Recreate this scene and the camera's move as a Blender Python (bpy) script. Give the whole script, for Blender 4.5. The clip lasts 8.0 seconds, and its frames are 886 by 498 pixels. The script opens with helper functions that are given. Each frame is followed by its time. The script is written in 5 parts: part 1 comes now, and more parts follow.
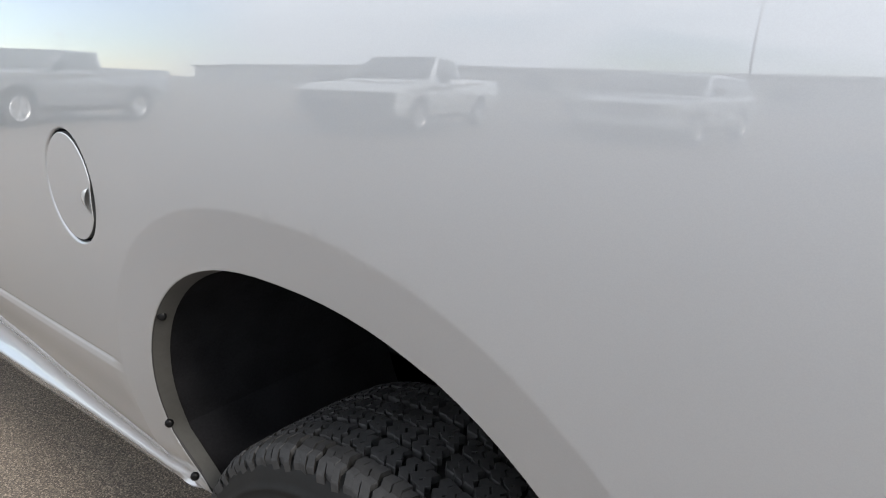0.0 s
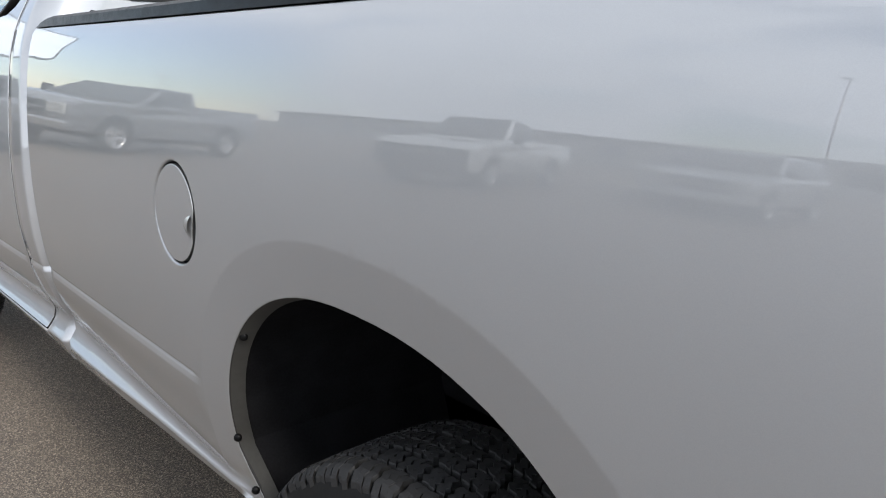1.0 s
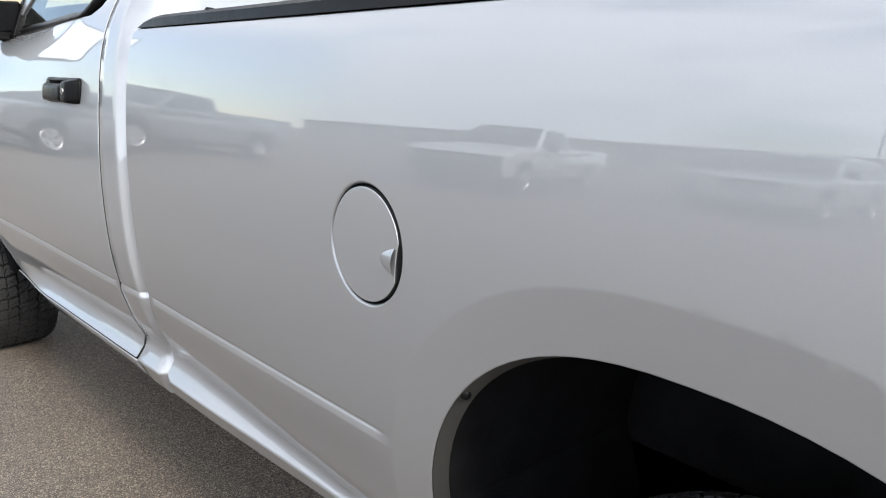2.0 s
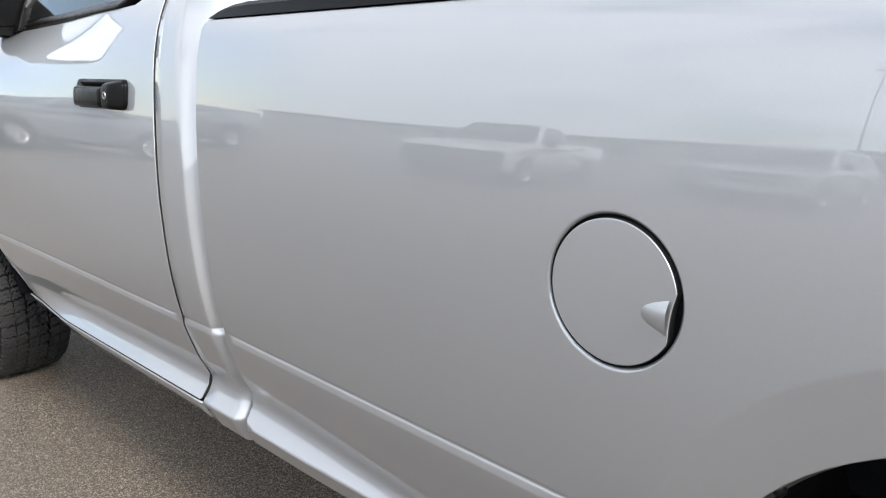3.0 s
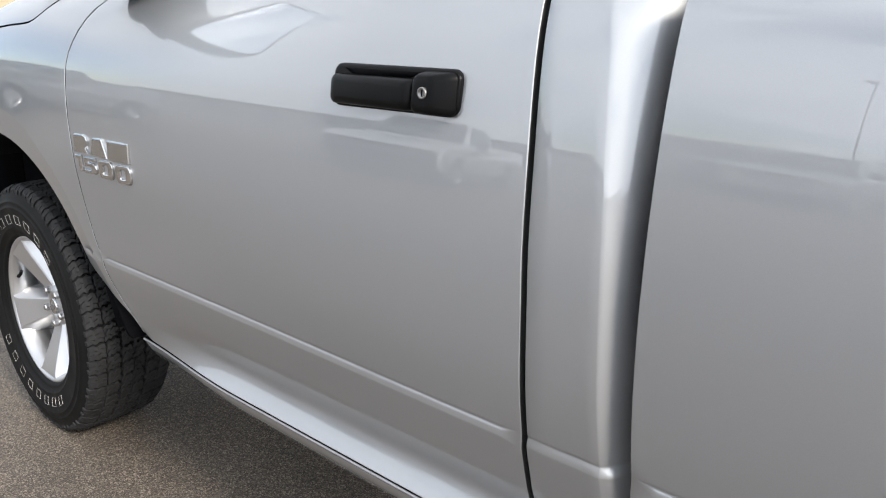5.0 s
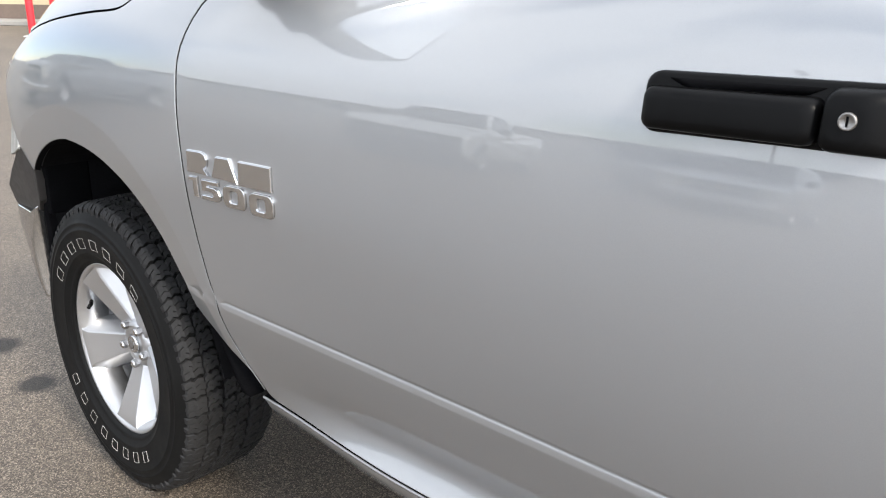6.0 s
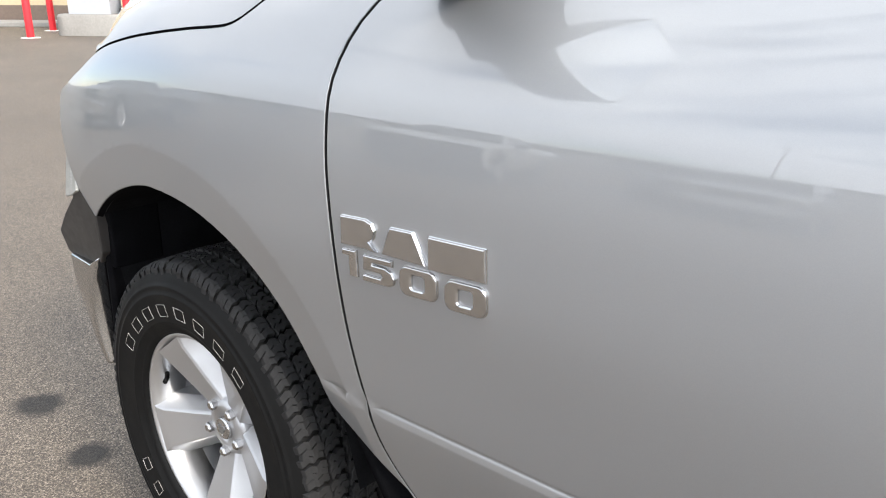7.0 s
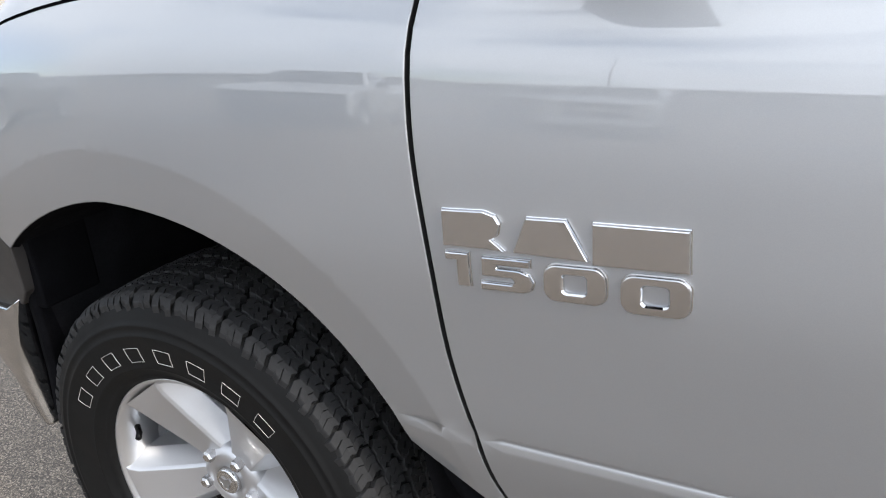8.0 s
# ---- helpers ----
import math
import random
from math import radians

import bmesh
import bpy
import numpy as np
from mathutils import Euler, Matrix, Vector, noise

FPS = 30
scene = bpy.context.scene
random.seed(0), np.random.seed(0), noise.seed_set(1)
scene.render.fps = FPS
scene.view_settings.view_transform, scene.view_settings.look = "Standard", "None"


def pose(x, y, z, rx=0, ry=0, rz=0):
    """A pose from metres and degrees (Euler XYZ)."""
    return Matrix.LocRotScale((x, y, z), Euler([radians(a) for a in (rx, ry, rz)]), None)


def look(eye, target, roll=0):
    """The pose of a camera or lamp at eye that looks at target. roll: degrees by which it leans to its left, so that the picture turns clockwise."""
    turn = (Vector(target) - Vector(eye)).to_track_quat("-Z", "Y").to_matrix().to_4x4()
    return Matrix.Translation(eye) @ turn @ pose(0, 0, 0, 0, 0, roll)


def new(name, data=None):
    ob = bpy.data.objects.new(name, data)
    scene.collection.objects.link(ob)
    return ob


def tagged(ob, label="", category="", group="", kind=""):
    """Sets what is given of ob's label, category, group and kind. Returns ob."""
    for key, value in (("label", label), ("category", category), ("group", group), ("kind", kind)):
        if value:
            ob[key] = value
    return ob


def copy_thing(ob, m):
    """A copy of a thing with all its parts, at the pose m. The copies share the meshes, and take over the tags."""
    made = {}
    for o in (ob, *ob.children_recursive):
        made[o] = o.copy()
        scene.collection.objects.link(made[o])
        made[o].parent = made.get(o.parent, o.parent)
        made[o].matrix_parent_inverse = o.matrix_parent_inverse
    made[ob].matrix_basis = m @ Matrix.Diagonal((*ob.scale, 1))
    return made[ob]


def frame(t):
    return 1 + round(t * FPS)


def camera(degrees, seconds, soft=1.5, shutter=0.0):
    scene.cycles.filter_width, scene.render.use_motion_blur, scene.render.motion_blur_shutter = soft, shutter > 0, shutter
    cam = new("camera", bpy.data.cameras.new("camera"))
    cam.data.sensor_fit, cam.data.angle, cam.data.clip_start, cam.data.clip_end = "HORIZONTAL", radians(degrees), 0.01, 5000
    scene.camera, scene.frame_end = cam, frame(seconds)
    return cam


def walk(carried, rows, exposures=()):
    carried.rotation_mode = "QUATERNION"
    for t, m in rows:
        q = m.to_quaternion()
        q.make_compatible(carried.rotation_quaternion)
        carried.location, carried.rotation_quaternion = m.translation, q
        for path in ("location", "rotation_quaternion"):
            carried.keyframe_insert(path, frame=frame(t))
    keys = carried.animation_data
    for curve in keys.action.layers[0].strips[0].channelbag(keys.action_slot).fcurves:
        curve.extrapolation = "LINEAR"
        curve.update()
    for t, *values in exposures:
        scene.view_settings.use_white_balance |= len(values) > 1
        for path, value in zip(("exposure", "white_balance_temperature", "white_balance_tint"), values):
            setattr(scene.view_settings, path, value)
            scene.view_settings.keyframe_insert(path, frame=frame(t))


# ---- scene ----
cam = camera(57.9, 8.0, soft=1.1)
PATH = [
    (0, (0.729, -0.435, 1.278), (-0.600, 0.920, 0.647), -2.8),
    (0.5, (0.840, -0.475, 1.296), (-0.581, 0.829, 0.770), -0.3),
    (1, (0.787, -0.499, 1.293), (-0.675, 0.773, 0.797), 0.9),
    (1.5, (0.601, -0.540, 1.282), (-0.877, 0.709, 0.780), 0.5),
    (1.7, (0.526, -0.571, 1.286), (-0.952, 0.681, 0.785), 0.5),
    (2.8, (0.091, -0.657, 1.294), (-1.310, 0.667, 0.760), -1.5),
    (3, (0.003, -0.670, 1.299), (-1.394, 0.654, 0.755), -1.5),
    (3.5, (-0.233, -0.719, 1.296), (-1.623, 0.612, 0.753), -1.4),
    (4, (-0.488, -0.786, 1.303), (-1.845, 0.583, 0.769), -0.6),
    (4.2, (-0.566, -0.803, 1.302), (-1.903, 0.582, 0.761), -0.1),
    (5.3, (-1.124, -0.765, 1.273), (-2.430, 0.628, 0.676), 1.4),
    (5.5, (-1.221, -0.762, 1.270), (-2.527, 0.626, 0.663), 1.5),
    (6, (-1.518, -0.752, 1.276), (-2.815, 0.636, 0.652), 0.9),
    (6.5, (-1.766, -0.746, 1.292), (-3.050, 0.647, 0.651), 0.1),
    (7, (-2.036, -0.698, 1.290), (-3.323, 0.695, 0.654), 0.2),
    (7.5, (-2.237, -0.691, 1.305), (-3.482, 0.728, 0.645), -1.4),
    (8, (-2.453, -0.689, 1.260), (-3.416, 0.892, 0.504), -4.2),
]
EXPOSURES = [(0, 1.08, 6820, 10), (0.5, 0.64, 6670, 10), (1, 0.60, 6670, 10), (1.5, 0.93, 6680, 10), (3, 0.95, 6730, 10), (3.5, 0.73, 6760, 10), (4, 0.64, 6780, 10),
             (5.5, 0.87, 6810, 10), (6, 0.97, 6820, 10), (6.5, 1.00, 6820, 10), (7, 0.94, 6880, 10), (7.5, 0.94, 6840, 10), (8, 0.92, 6650, 10)]
walk(cam, [(t, look(eye, target, roll)) for t, eye, target, roll in PATH], EXPOSURES)

# ---- world, sun, exposure ----
world = bpy.data.worlds.new("sky")
scene.world = world
world.use_nodes = True
wt = world.node_tree
wt.nodes.clear()
SUN_EL, SUN_AZ = radians(36), radians(100)      # azimuth clockwise from +y


def node(tree, kind, **inputs):
    n = tree.nodes.new(kind)
    for key, value in inputs.items():
        key = key.replace("_", " ")
        if key in n.inputs:
            n.inputs[key].default_value = value
    return n


sky = wt.nodes.new("ShaderNodeTexSky")
sky.sky_type, sky.sun_disc, sky.sun_elevation, sky.sun_rotation = "NISHITA", False, SUN_EL, SUN_AZ
sky.air_density, sky.dust_density, sky.ozone_density = 1.0, 0.1, 3.0
coord = wt.nodes.new("ShaderNodeTexCoord")
stretch = wt.nodes.new("ShaderNodeMapping")
stretch.inputs["Scale"].default_value = (1.0, 1.6, 3.4)
cloud = node(wt, "ShaderNodeTexNoise", Scale=1.7, Detail=6.0, Roughness=0.55)
ramp = wt.nodes.new("ShaderNodeValToRGB")
ramp.color_ramp.elements[0].position, ramp.color_ramp.elements[1].position = 0.31, 0.48
fleece = node(wt, "ShaderNodeTexNoise", Scale=5.0, Detail=7.0, Roughness=0.6)
tone = wt.nodes.new("ShaderNodeValToRGB")
tone.color_ramp.elements[0].position, tone.color_ramp.elements[1].position = 0.25, 0.75
tone.color_ramp.elements[0].color = (6.9, 7.6, 8.8, 1)
tone.color_ramp.elements[1].color = (8.7, 9.35, 10.4, 1)
mixer = wt.nodes.new("ShaderNodeMix")
mixer.data_type = "RGBA"
back = node(wt, "ShaderNodeBackground", Strength=0.12)
wout = wt.nodes.new("ShaderNodeOutputWorld")
# the veil of cloud is brighter round the hidden sun
aim = wt.nodes.new("ShaderNodeVectorMath")
aim.operation = "DOT_PRODUCT"
aim.inputs[1].default_value = (math.sin(SUN_AZ) * math.cos(SUN_EL), math.cos(SUN_AZ) * math.cos(SUN_EL), math.sin(SUN_EL))
wt.links.new(coord.outputs["Generated"], aim.inputs[0])
halo = node(wt, "ShaderNodeMapRange")
halo.inputs["From Min"].default_value, halo.inputs["From Max"].default_value = -0.75, 1.0
halo.inputs["To Min"].default_value, halo.inputs["To Max"].default_value = 0.62, 1.55
wt.links.new(aim.outputs["Value"], halo.inputs["Value"])
clear = wt.nodes.new("ShaderNodeVectorMath")
clear.operation = "DOT_PRODUCT"
clear.inputs[1].default_value = (-0.955, -0.275, 0.105)
wt.links.new(coord.outputs["Generated"], clear.inputs[0])
opening = node(wt, "ShaderNodeMapRange")
opening.interpolation_type = "SMOOTHSTEP"
opening.inputs["From Min"].default_value, opening.inputs["From Max"].default_value = 0.955, 0.992
opening.inputs["To Min"].default_value, opening.inputs["To Max"].default_value = 1.0, 0.25
wt.links.new(clear.outputs["Value"], opening.inputs["Value"])
cover = wt.nodes.new("ShaderNodeMath")
cover.operation = "MULTIPLY"
wt.links.new(ramp.outputs[0], cover.inputs[0])
wt.links.new(opening.outputs[0], cover.inputs[1])
veil = wt.nodes.new("ShaderNodeVectorMath")
veil.operation = "SCALE"
# thin high cloud looks denser, and so brighter, towards the horizon
height = wt.nodes.new("ShaderNodeSeparateXYZ")
wt.links.new(coord.outputs["Generated"], height.inputs[0])
haze = node(wt, "ShaderNodeMapRange")
haze.interpolation_type = "SMOOTHSTEP"
haze.inputs["From Min"].default_value, haze.inputs["From Max"].default_value = 0.0, 0.75
haze.inputs["To Min"].default_value, haze.inputs["To Max"].default_value = 1.16, 0.84
wt.links.new(height.outputs["Z"], haze.inputs["Value"])
glow = wt.nodes.new("ShaderNodeMath")
glow.operation = "MULTIPLY"
wt.links.new(halo.outputs[0], glow.inputs[0])
wt.links.new(haze.outputs[0], glow.inputs[1])
wt.links.new(tone.outputs[0], veil.inputs[0])
wt.links.new(glow.outputs[0], veil.inputs["Scale"])
for a, b in ((coord.outputs["Generated"], stretch.inputs["Vector"]), (stretch.outputs[0], cloud.inputs["Vector"]),
             (stretch.outputs[0], fleece.inputs["Vector"]), (cloud.outputs["Fac"], ramp.inputs[0]),
             (fleece.outputs["Fac"], tone.inputs[0]), (cover.outputs[0], mixer.inputs["Factor"]),
             (sky.outputs[0], mixer.inputs["A"]), (veil.outputs[0], mixer.inputs["B"]),
             (mixer.outputs["Result"], back.inputs["Color"]), (back.outputs[0], wout.inputs[0])):
    wt.links.new(a, b)
sun = new("sun", bpy.data.lights.new("sun", "SUN"))
sun.data.energy, sun.data.angle, sun.data.color = 2.6, radians(14), (1.0, 0.95, 0.88)
sun.matrix_world = look((0, 0, 0), (-math.sin(SUN_AZ) * math.cos(SUN_EL), -math.cos(SUN_AZ) * math.cos(SUN_EL), -math.sin(SUN_EL)))


# ---- materials ----
def material(name, color, rough=0.5, metal=0.0, coat=0.0, spec=0.5):
    m = bpy.data.materials.new(name)
    m.use_nodes = True
    b = m.node_tree.nodes["Principled BSDF"]
    b.inputs["Base Color"].default_value = (*color, 1)
    b.inputs["Roughness"].default_value, b.inputs["Metallic"].default_value = rough, metal
    b.inputs["Coat Weight"].default_value, b.inputs["Coat Roughness"].default_value = coat, 0.01
    b.inputs["Specular IOR Level"].default_value = spec
    return m


def grain(m, scale, amount, rough=0.0, bump=0.0, depth=0.002, coarse=0.0, stretch=(1, 1, 1)):
    """Two scales of colour variation, uneven gloss and fine relief."""
    t = m.node_tree
    b = t.nodes["Principled BSDF"]
    base = tuple(b.inputs["Base Color"].default_value)
    where = t.nodes.new("ShaderNodeTexCoord")
    mp = t.nodes.new("ShaderNodeMapping")
    mp.inputs["Scale"].default_value = stretch
    t.links.new(where.outputs["Object"], mp.inputs[0])
    fine = node(t, "ShaderNodeTexNoise", Scale=scale, Detail=5.0, Roughness=0.65)
    wide = node(t, "ShaderNodeTexNoise", Scale=scale * (coarse or 0.06), Detail=3.0)
    both = t.nodes.new("ShaderNodeMath")
    both.operation = "ADD"
    ranged = node(t, "ShaderNodeMapRange")
    ranged.inputs["From Min"].default_value, ranged.inputs["From Max"].default_value = 0.6, 1.4
    ranged.inputs["To Min"].default_value, ranged.inputs["To Max"].default_value = 1 - amount, 1 + amount
    tint = t.nodes.new("ShaderNodeVectorMath")
    tint.operation = "SCALE"
    tint.inputs[0].default_value = base[:3]
    for n in (fine, wide):
        t.links.new(mp.outputs[0], n.inputs["Vector"])
    t.links.new(fine.outputs["Fac"], both.inputs[0])
    t.links.new(wide.outputs["Fac"], both.inputs[1])
    t.links.new(both.outputs[0], ranged.inputs["Value"])
    t.links.new(ranged.outputs[0], tint.inputs["Scale"])
    t.links.new(tint.outputs[0], b.inputs["Base Color"])
    if rough:
        r0 = b.inputs["Roughness"].default_value
        rr = node(t, "ShaderNodeMapRange")
        rr.inputs["From Min"].default_value, rr.inputs["From Max"].default_value = 0.3, 0.7
        rr.inputs["To Min"].default_value, rr.inputs["To Max"].default_value = max(0.0, r0 - rough), min(1.0, r0 + rough)
        t.links.new(wide.outputs["Fac"], rr.inputs["Value"])
        t.links.new(rr.outputs[0], b.inputs["Roughness"])
    if bump:
        bp = node(t, "ShaderNodeBump", Strength=bump, Distance=depth)
        t.links.new(fine.outputs["Fac"], bp.inputs["Height"])
        t.links.new(bp.outputs[0], b.inputs["Normal"])
    return m


def car_paint(name, color, flake=0.018, ior=1.85):
    """Metallic base coat with fine flakes under a clear gloss coat."""
    m = material(name, color, 0.48, 0.71, 1.0)
    t = m.node_tree
    b = t.nodes["Principled BSDF"]
    where = t.nodes.new("ShaderNodeTexCoord")
    cells = node(t, "ShaderNodeTexVoronoi", Scale=1400.0)
    wide = node(t, "ShaderNodeTexNoise", Scale=2.3, Detail=3.0)
    t.links.new(where.outputs["Object"], cells.inputs["Vector"])
    t.links.new(where.outputs["Object"], wide.inputs["Vector"])
    sep = t.nodes.new("ShaderNodeSeparateColor")
    t.links.new(cells.outputs["Color"], sep.inputs[0])
    add = t.nodes.new("ShaderNodeMath")
    add.operation = "ADD"
    t.links.new(sep.outputs[0], add.inputs[0])
    t.links.new(wide.outputs["Fac"], add.inputs[1])
    rg = node(t, "ShaderNodeMapRange")
    rg.inputs["From Max"].default_value = 2.0
    rg.inputs["To Min"].default_value, rg.inputs["To Max"].default_value = 1 - flake * 2, 1 + flake * 2
    t.links.new(add.outputs[0], rg.inputs["Value"])
    tint = t.nodes.new("ShaderNodeVectorMath")
    tint.operation = "SCALE"
    tint.inputs[0].default_value = color
    t.links.new(rg.outputs[0], tint.inputs["Scale"])
    t.links.new(tint.outputs[0], b.inputs["Base Color"])
    b.inputs["Coat IOR"].default_value = ior
    return m


PAINT = car_paint("silver_paint", (0.365, 0.373, 0.383))
PAINT_GREY = car_paint("grey_paint", (0.17, 0.17, 0.175), ior=1.5)
PAINT_WHITE = car_paint("white_paint", (0.62, 0.62, 0.61), ior=1.5)
BLACK = grain(material("black_plastic", (0.0032, 0.0032, 0.0034), 0.34, spec=0.11), 900, 0.25, 0.06, 0.15, 0.0005)
TRIM = grain(material("grey_plastic", (0.034, 0.031, 0.029), 0.5), 700, 0.2, 0.06, 0.1, 0.0005)
LINER = grain(material("liner_felt", (0.0055, 0.0055, 0.0062), 0.95, spec=0.02), 250, 0.4, 0.0, 0.3, 0.001)
WELL = grain(material("wheel_house_felt", (0.0105, 0.0105, 0.0115), 0.95, spec=0.02), 250, 0.4, 0.0, 0.3, 0.001)
RUBBER = grain(material("tyre_rubber", (0.0052, 0.0052, 0.0052), 0.62, spec=0.16), 160, 0.35, 0.1, 0.2, 0.0008)
TREAD = grain(material("tread_rubber", (0.0185, 0.0182, 0.0184), 0.66, spec=0.25), 120, 0.45, 0.08, 0.3, 0.001)
WHITE = grain(material("white_rubber", (0.46, 0.45, 0.43), 0.6), 200, 0.3)
ALLOY = grain(material("cast_alloy", (0.54, 0.54, 0.545), 0.36, 0.80, 0.25), 300, 0.02, 0.03)
STEEL = grain(material("dull_steel", (0.3, 0.29, 0.28), 0.45, 0.9), 120, 0.25, 0.1)
RUST = grain(material("dark_brown_metal", (0.013, 0.0095, 0.008), 0.85, 0.0, spec=0.1), 60, 0.4, 0.1)
CHROME = grain(material("chrome", (0.60, 0.60, 0.605), 0.10, 1.0), 300, 0.03, 0.03)
BUMPER = grain(material("bumper_chrome", (0.50, 0.495, 0.49), 0.12, 1.0), 40, 0.06, 0.05)
SATIN = grain(material("satin_chrome", (0.55, 0.535, 0.525), 0.26, 1.0), 300, 0.04, 0.0)
# dull dark grey that holds the shade on the turned-in wheel lip
LIP_SHADE = grain(material("grey_undercoat", (0.033, 0.032, 0.029), 0.6), 80, 0.25, 0.1, 0.2, 0.001)
SEAL_AND_SHADE = grain(material("rubber_seal", (0.012, 0.012, 0.012), 0.7), 300, 0.2)
SEAT = grain(material("grey_cloth", (0.1, 0.1, 0.105), 0.9), 500, 0.3, 0.0, 0.3, 0.001)
GLASS = material("tinted_glass", (0.82, 0.9, 0.86), 0.0)
GLASS.node_tree.nodes["Principled BSDF"].inputs["Transmission Weight"].default_value = 1.0
GLASS.node_tree.nodes["Principled BSDF"].inputs["IOR"].default_value = 1.45
DARKGLASS = material("dark_window", (0.01, 0.012, 0.014), 0.03, 0.0)
LENS = grain(material("clear_lens", (0.34, 0.335, 0.31), 0.16, 0.0), 90, 0.25, 0.05, stretch=(1, 1, 6))
MIRROR = material("mirror_glass", (0.75, 0.77, 0.78), 0.01, 1.0)
RED = grain(material("red_paint", (0.62, 0.02, 0.03), 0.4), 30, 0.15, 0.1)
CONCRETE = grain(material("concrete", (0.27, 0.26, 0.242), 0.85), 25, 0.2, 0.05, 0.4, 0.004)
GREYPAINT = grain(material("grey_wall_paint", (0.42, 0.44, 0.47), 0.6), 12, 0.08, 0.1)
BEIGE = grain(material("beige_render", (0.47, 0.39, 0.26), 0.85), 14, 0.12, 0.0, 0.2, 0.003)
BAND = grain(material("brown_wall_band", (0.14, 0.105, 0.085), 0.8), 9, 0.2)
SIDING = grain(material("pale_siding", (0.42, 0.4, 0.37), 0.7), 8, 0.12)
ROOFING = grain(material("dark_roofing", (0.09, 0.085, 0.08), 0.9), 12, 0.25)
WHITEPAINT = grain(material("white_paint_marks", (0.75, 0.74, 0.71), 0.7), 30, 0.2)

# asphalt with pale exposed stones and oil spots
ASPHALT = material("asphalt", (0.2, 0.18, 0.16), 0.64)
at = ASPHALT.node_tree
ab = at.nodes["Principled BSDF"]
ac = at.nodes.new("ShaderNodeTexCoord")
stones = node(at, "ShaderNodeTexVoronoi", Scale=300.0)
grit = node(at, "ShaderNodeTexNoise", Scale=420.0, Detail=4.0, Roughness=0.75)
patch = node(at, "ShaderNodeTexNoise", Scale=0.55, Detail=5.0, Roughness=0.6)
for n in (stones, grit, patch):
    at.links.new(ac.outputs["Object"], n.inputs["Vector"])
csep = at.nodes.new("ShaderNodeSeparateColor")
at.links.new(stones.outputs["Color"], csep.inputs[0])
amix = at.nodes.new("ShaderNodeMath")
amix.operation = "MULTIPLY_ADD"
amix.inputs[1].default_value = 0.62
soft_grit = at.nodes.new("ShaderNodeMath")
soft_grit.operation = "MULTIPLY"
soft_grit.inputs[1].default_value = 0.5
at.links.new(grit.outputs["Fac"], soft_grit.inputs[0])
at.links.new(csep.outputs[0], amix.inputs[0])
at.links.new(soft_grit.outputs[0], amix.inputs[2])
aramp = at.nodes.new("ShaderNodeValToRGB")
aramp.color_ramp.elements[0].position, aramp.color_ramp.elements[0].color = 0.26, (0.024, 0.0191, 0.0145, 1)
aramp.color_ramp.elements[1].position, aramp.color_ramp.elements[1].color = 0.92, (0.36, 0.302, 0.240, 1)
for place, tone_ in ((0.50, (0.068, 0.0552, 0.0428, 1)), (0.74, (0.142, 0.116, 0.091, 1))):
    aramp.color_ramp.elements.new(place).color = tone_
at.links.new(amix.outputs[0], aramp.inputs[0])
prange = node(at, "ShaderNodeMapRange")
prange.inputs["From Min"].default_value, prange.inputs["From Max"].default_value = 0.3, 0.7
prange.inputs["To Min"].default_value, prange.inputs["To Max"].default_value = 0.90, 1.30
at.links.new(patch.outputs["Fac"], prange.inputs["Value"])
last = at.nodes.new("ShaderNodeVectorMath")
last.operation = "SCALE"
at.links.new(aramp.outputs[0], last.inputs[0])
at.links.new(prange.outputs[0], last.inputs["Scale"])
wob = node(at, "ShaderNodeTexNoise", Scale=9.0, Detail=5.0, Roughness=0.7)
at.links.new(ac.outputs["Object"], wob.inputs["Vector"])
for sx, sy, sr in ((-4.52, 0.09, 0.088), (-4.12, 0.07, 0.078), (-4.45, -0.30, 0.028)):   # oil spots
    dist = at.nodes.new("ShaderNodeVectorMath")
    dist.operation = "DISTANCE"
    dist.inputs[1].default_value = (sx, sy, 0)
    at.links.new(ac.outputs["Object"], dist.inputs[0])
    jig = at.nodes.new("ShaderNodeMath")
    jig.operation = "MULTIPLY_ADD"
    jig.inputs[1].default_value = sr * 1.3
    at.links.new(wob.outputs["Fac"], jig.inputs[0])
    at.links.new(dist.outputs["Value"], jig.inputs[2])
    dark = node(at, "ShaderNodeMapRange")
    dark.inputs["From Min"].default_value, dark.inputs["From Max"].default_value = sr * 1.25, sr * 1.75
    dark.inputs["To Min"].default_value, dark.inputs["To Max"].default_value = 0.13, 1.0
    at.links.new(jig.outputs[0], dark.inputs["Value"])
    nxt = at.nodes.new("ShaderNodeVectorMath")
    nxt.operation = "SCALE"
    at.links.new(last.outputs[0], nxt.inputs[0])
    at.links.new(dark.outputs[0], nxt.inputs["Scale"])
    last = nxt
at.links.new(last.outputs[0], ab.inputs["Base Color"])
abump = node(at, "ShaderNodeBump", Strength=0.7, Distance=0.003)
at.links.new(amix.outputs[0], abump.inputs["Height"])
at.links.new(abump.outputs[0], ab.inputs["Normal"])


# ---- building helpers ----
def thing(name, label, category, group="", kind="", at=(0, 0, 0)):
    ob = new(name)
    ob.location = at
    return tagged(ob, label, category, group, kind)


def mesh_of(bm, name, mat, smooth=True):
    me = bpy.data.meshes.new(name)
    bm.to_mesh(me)
    bm.free()
    me.materials.append(mat)
    if smooth:
        me.polygons.foreach_set("use_smooth", [True] * len(me.polygons))
    return me


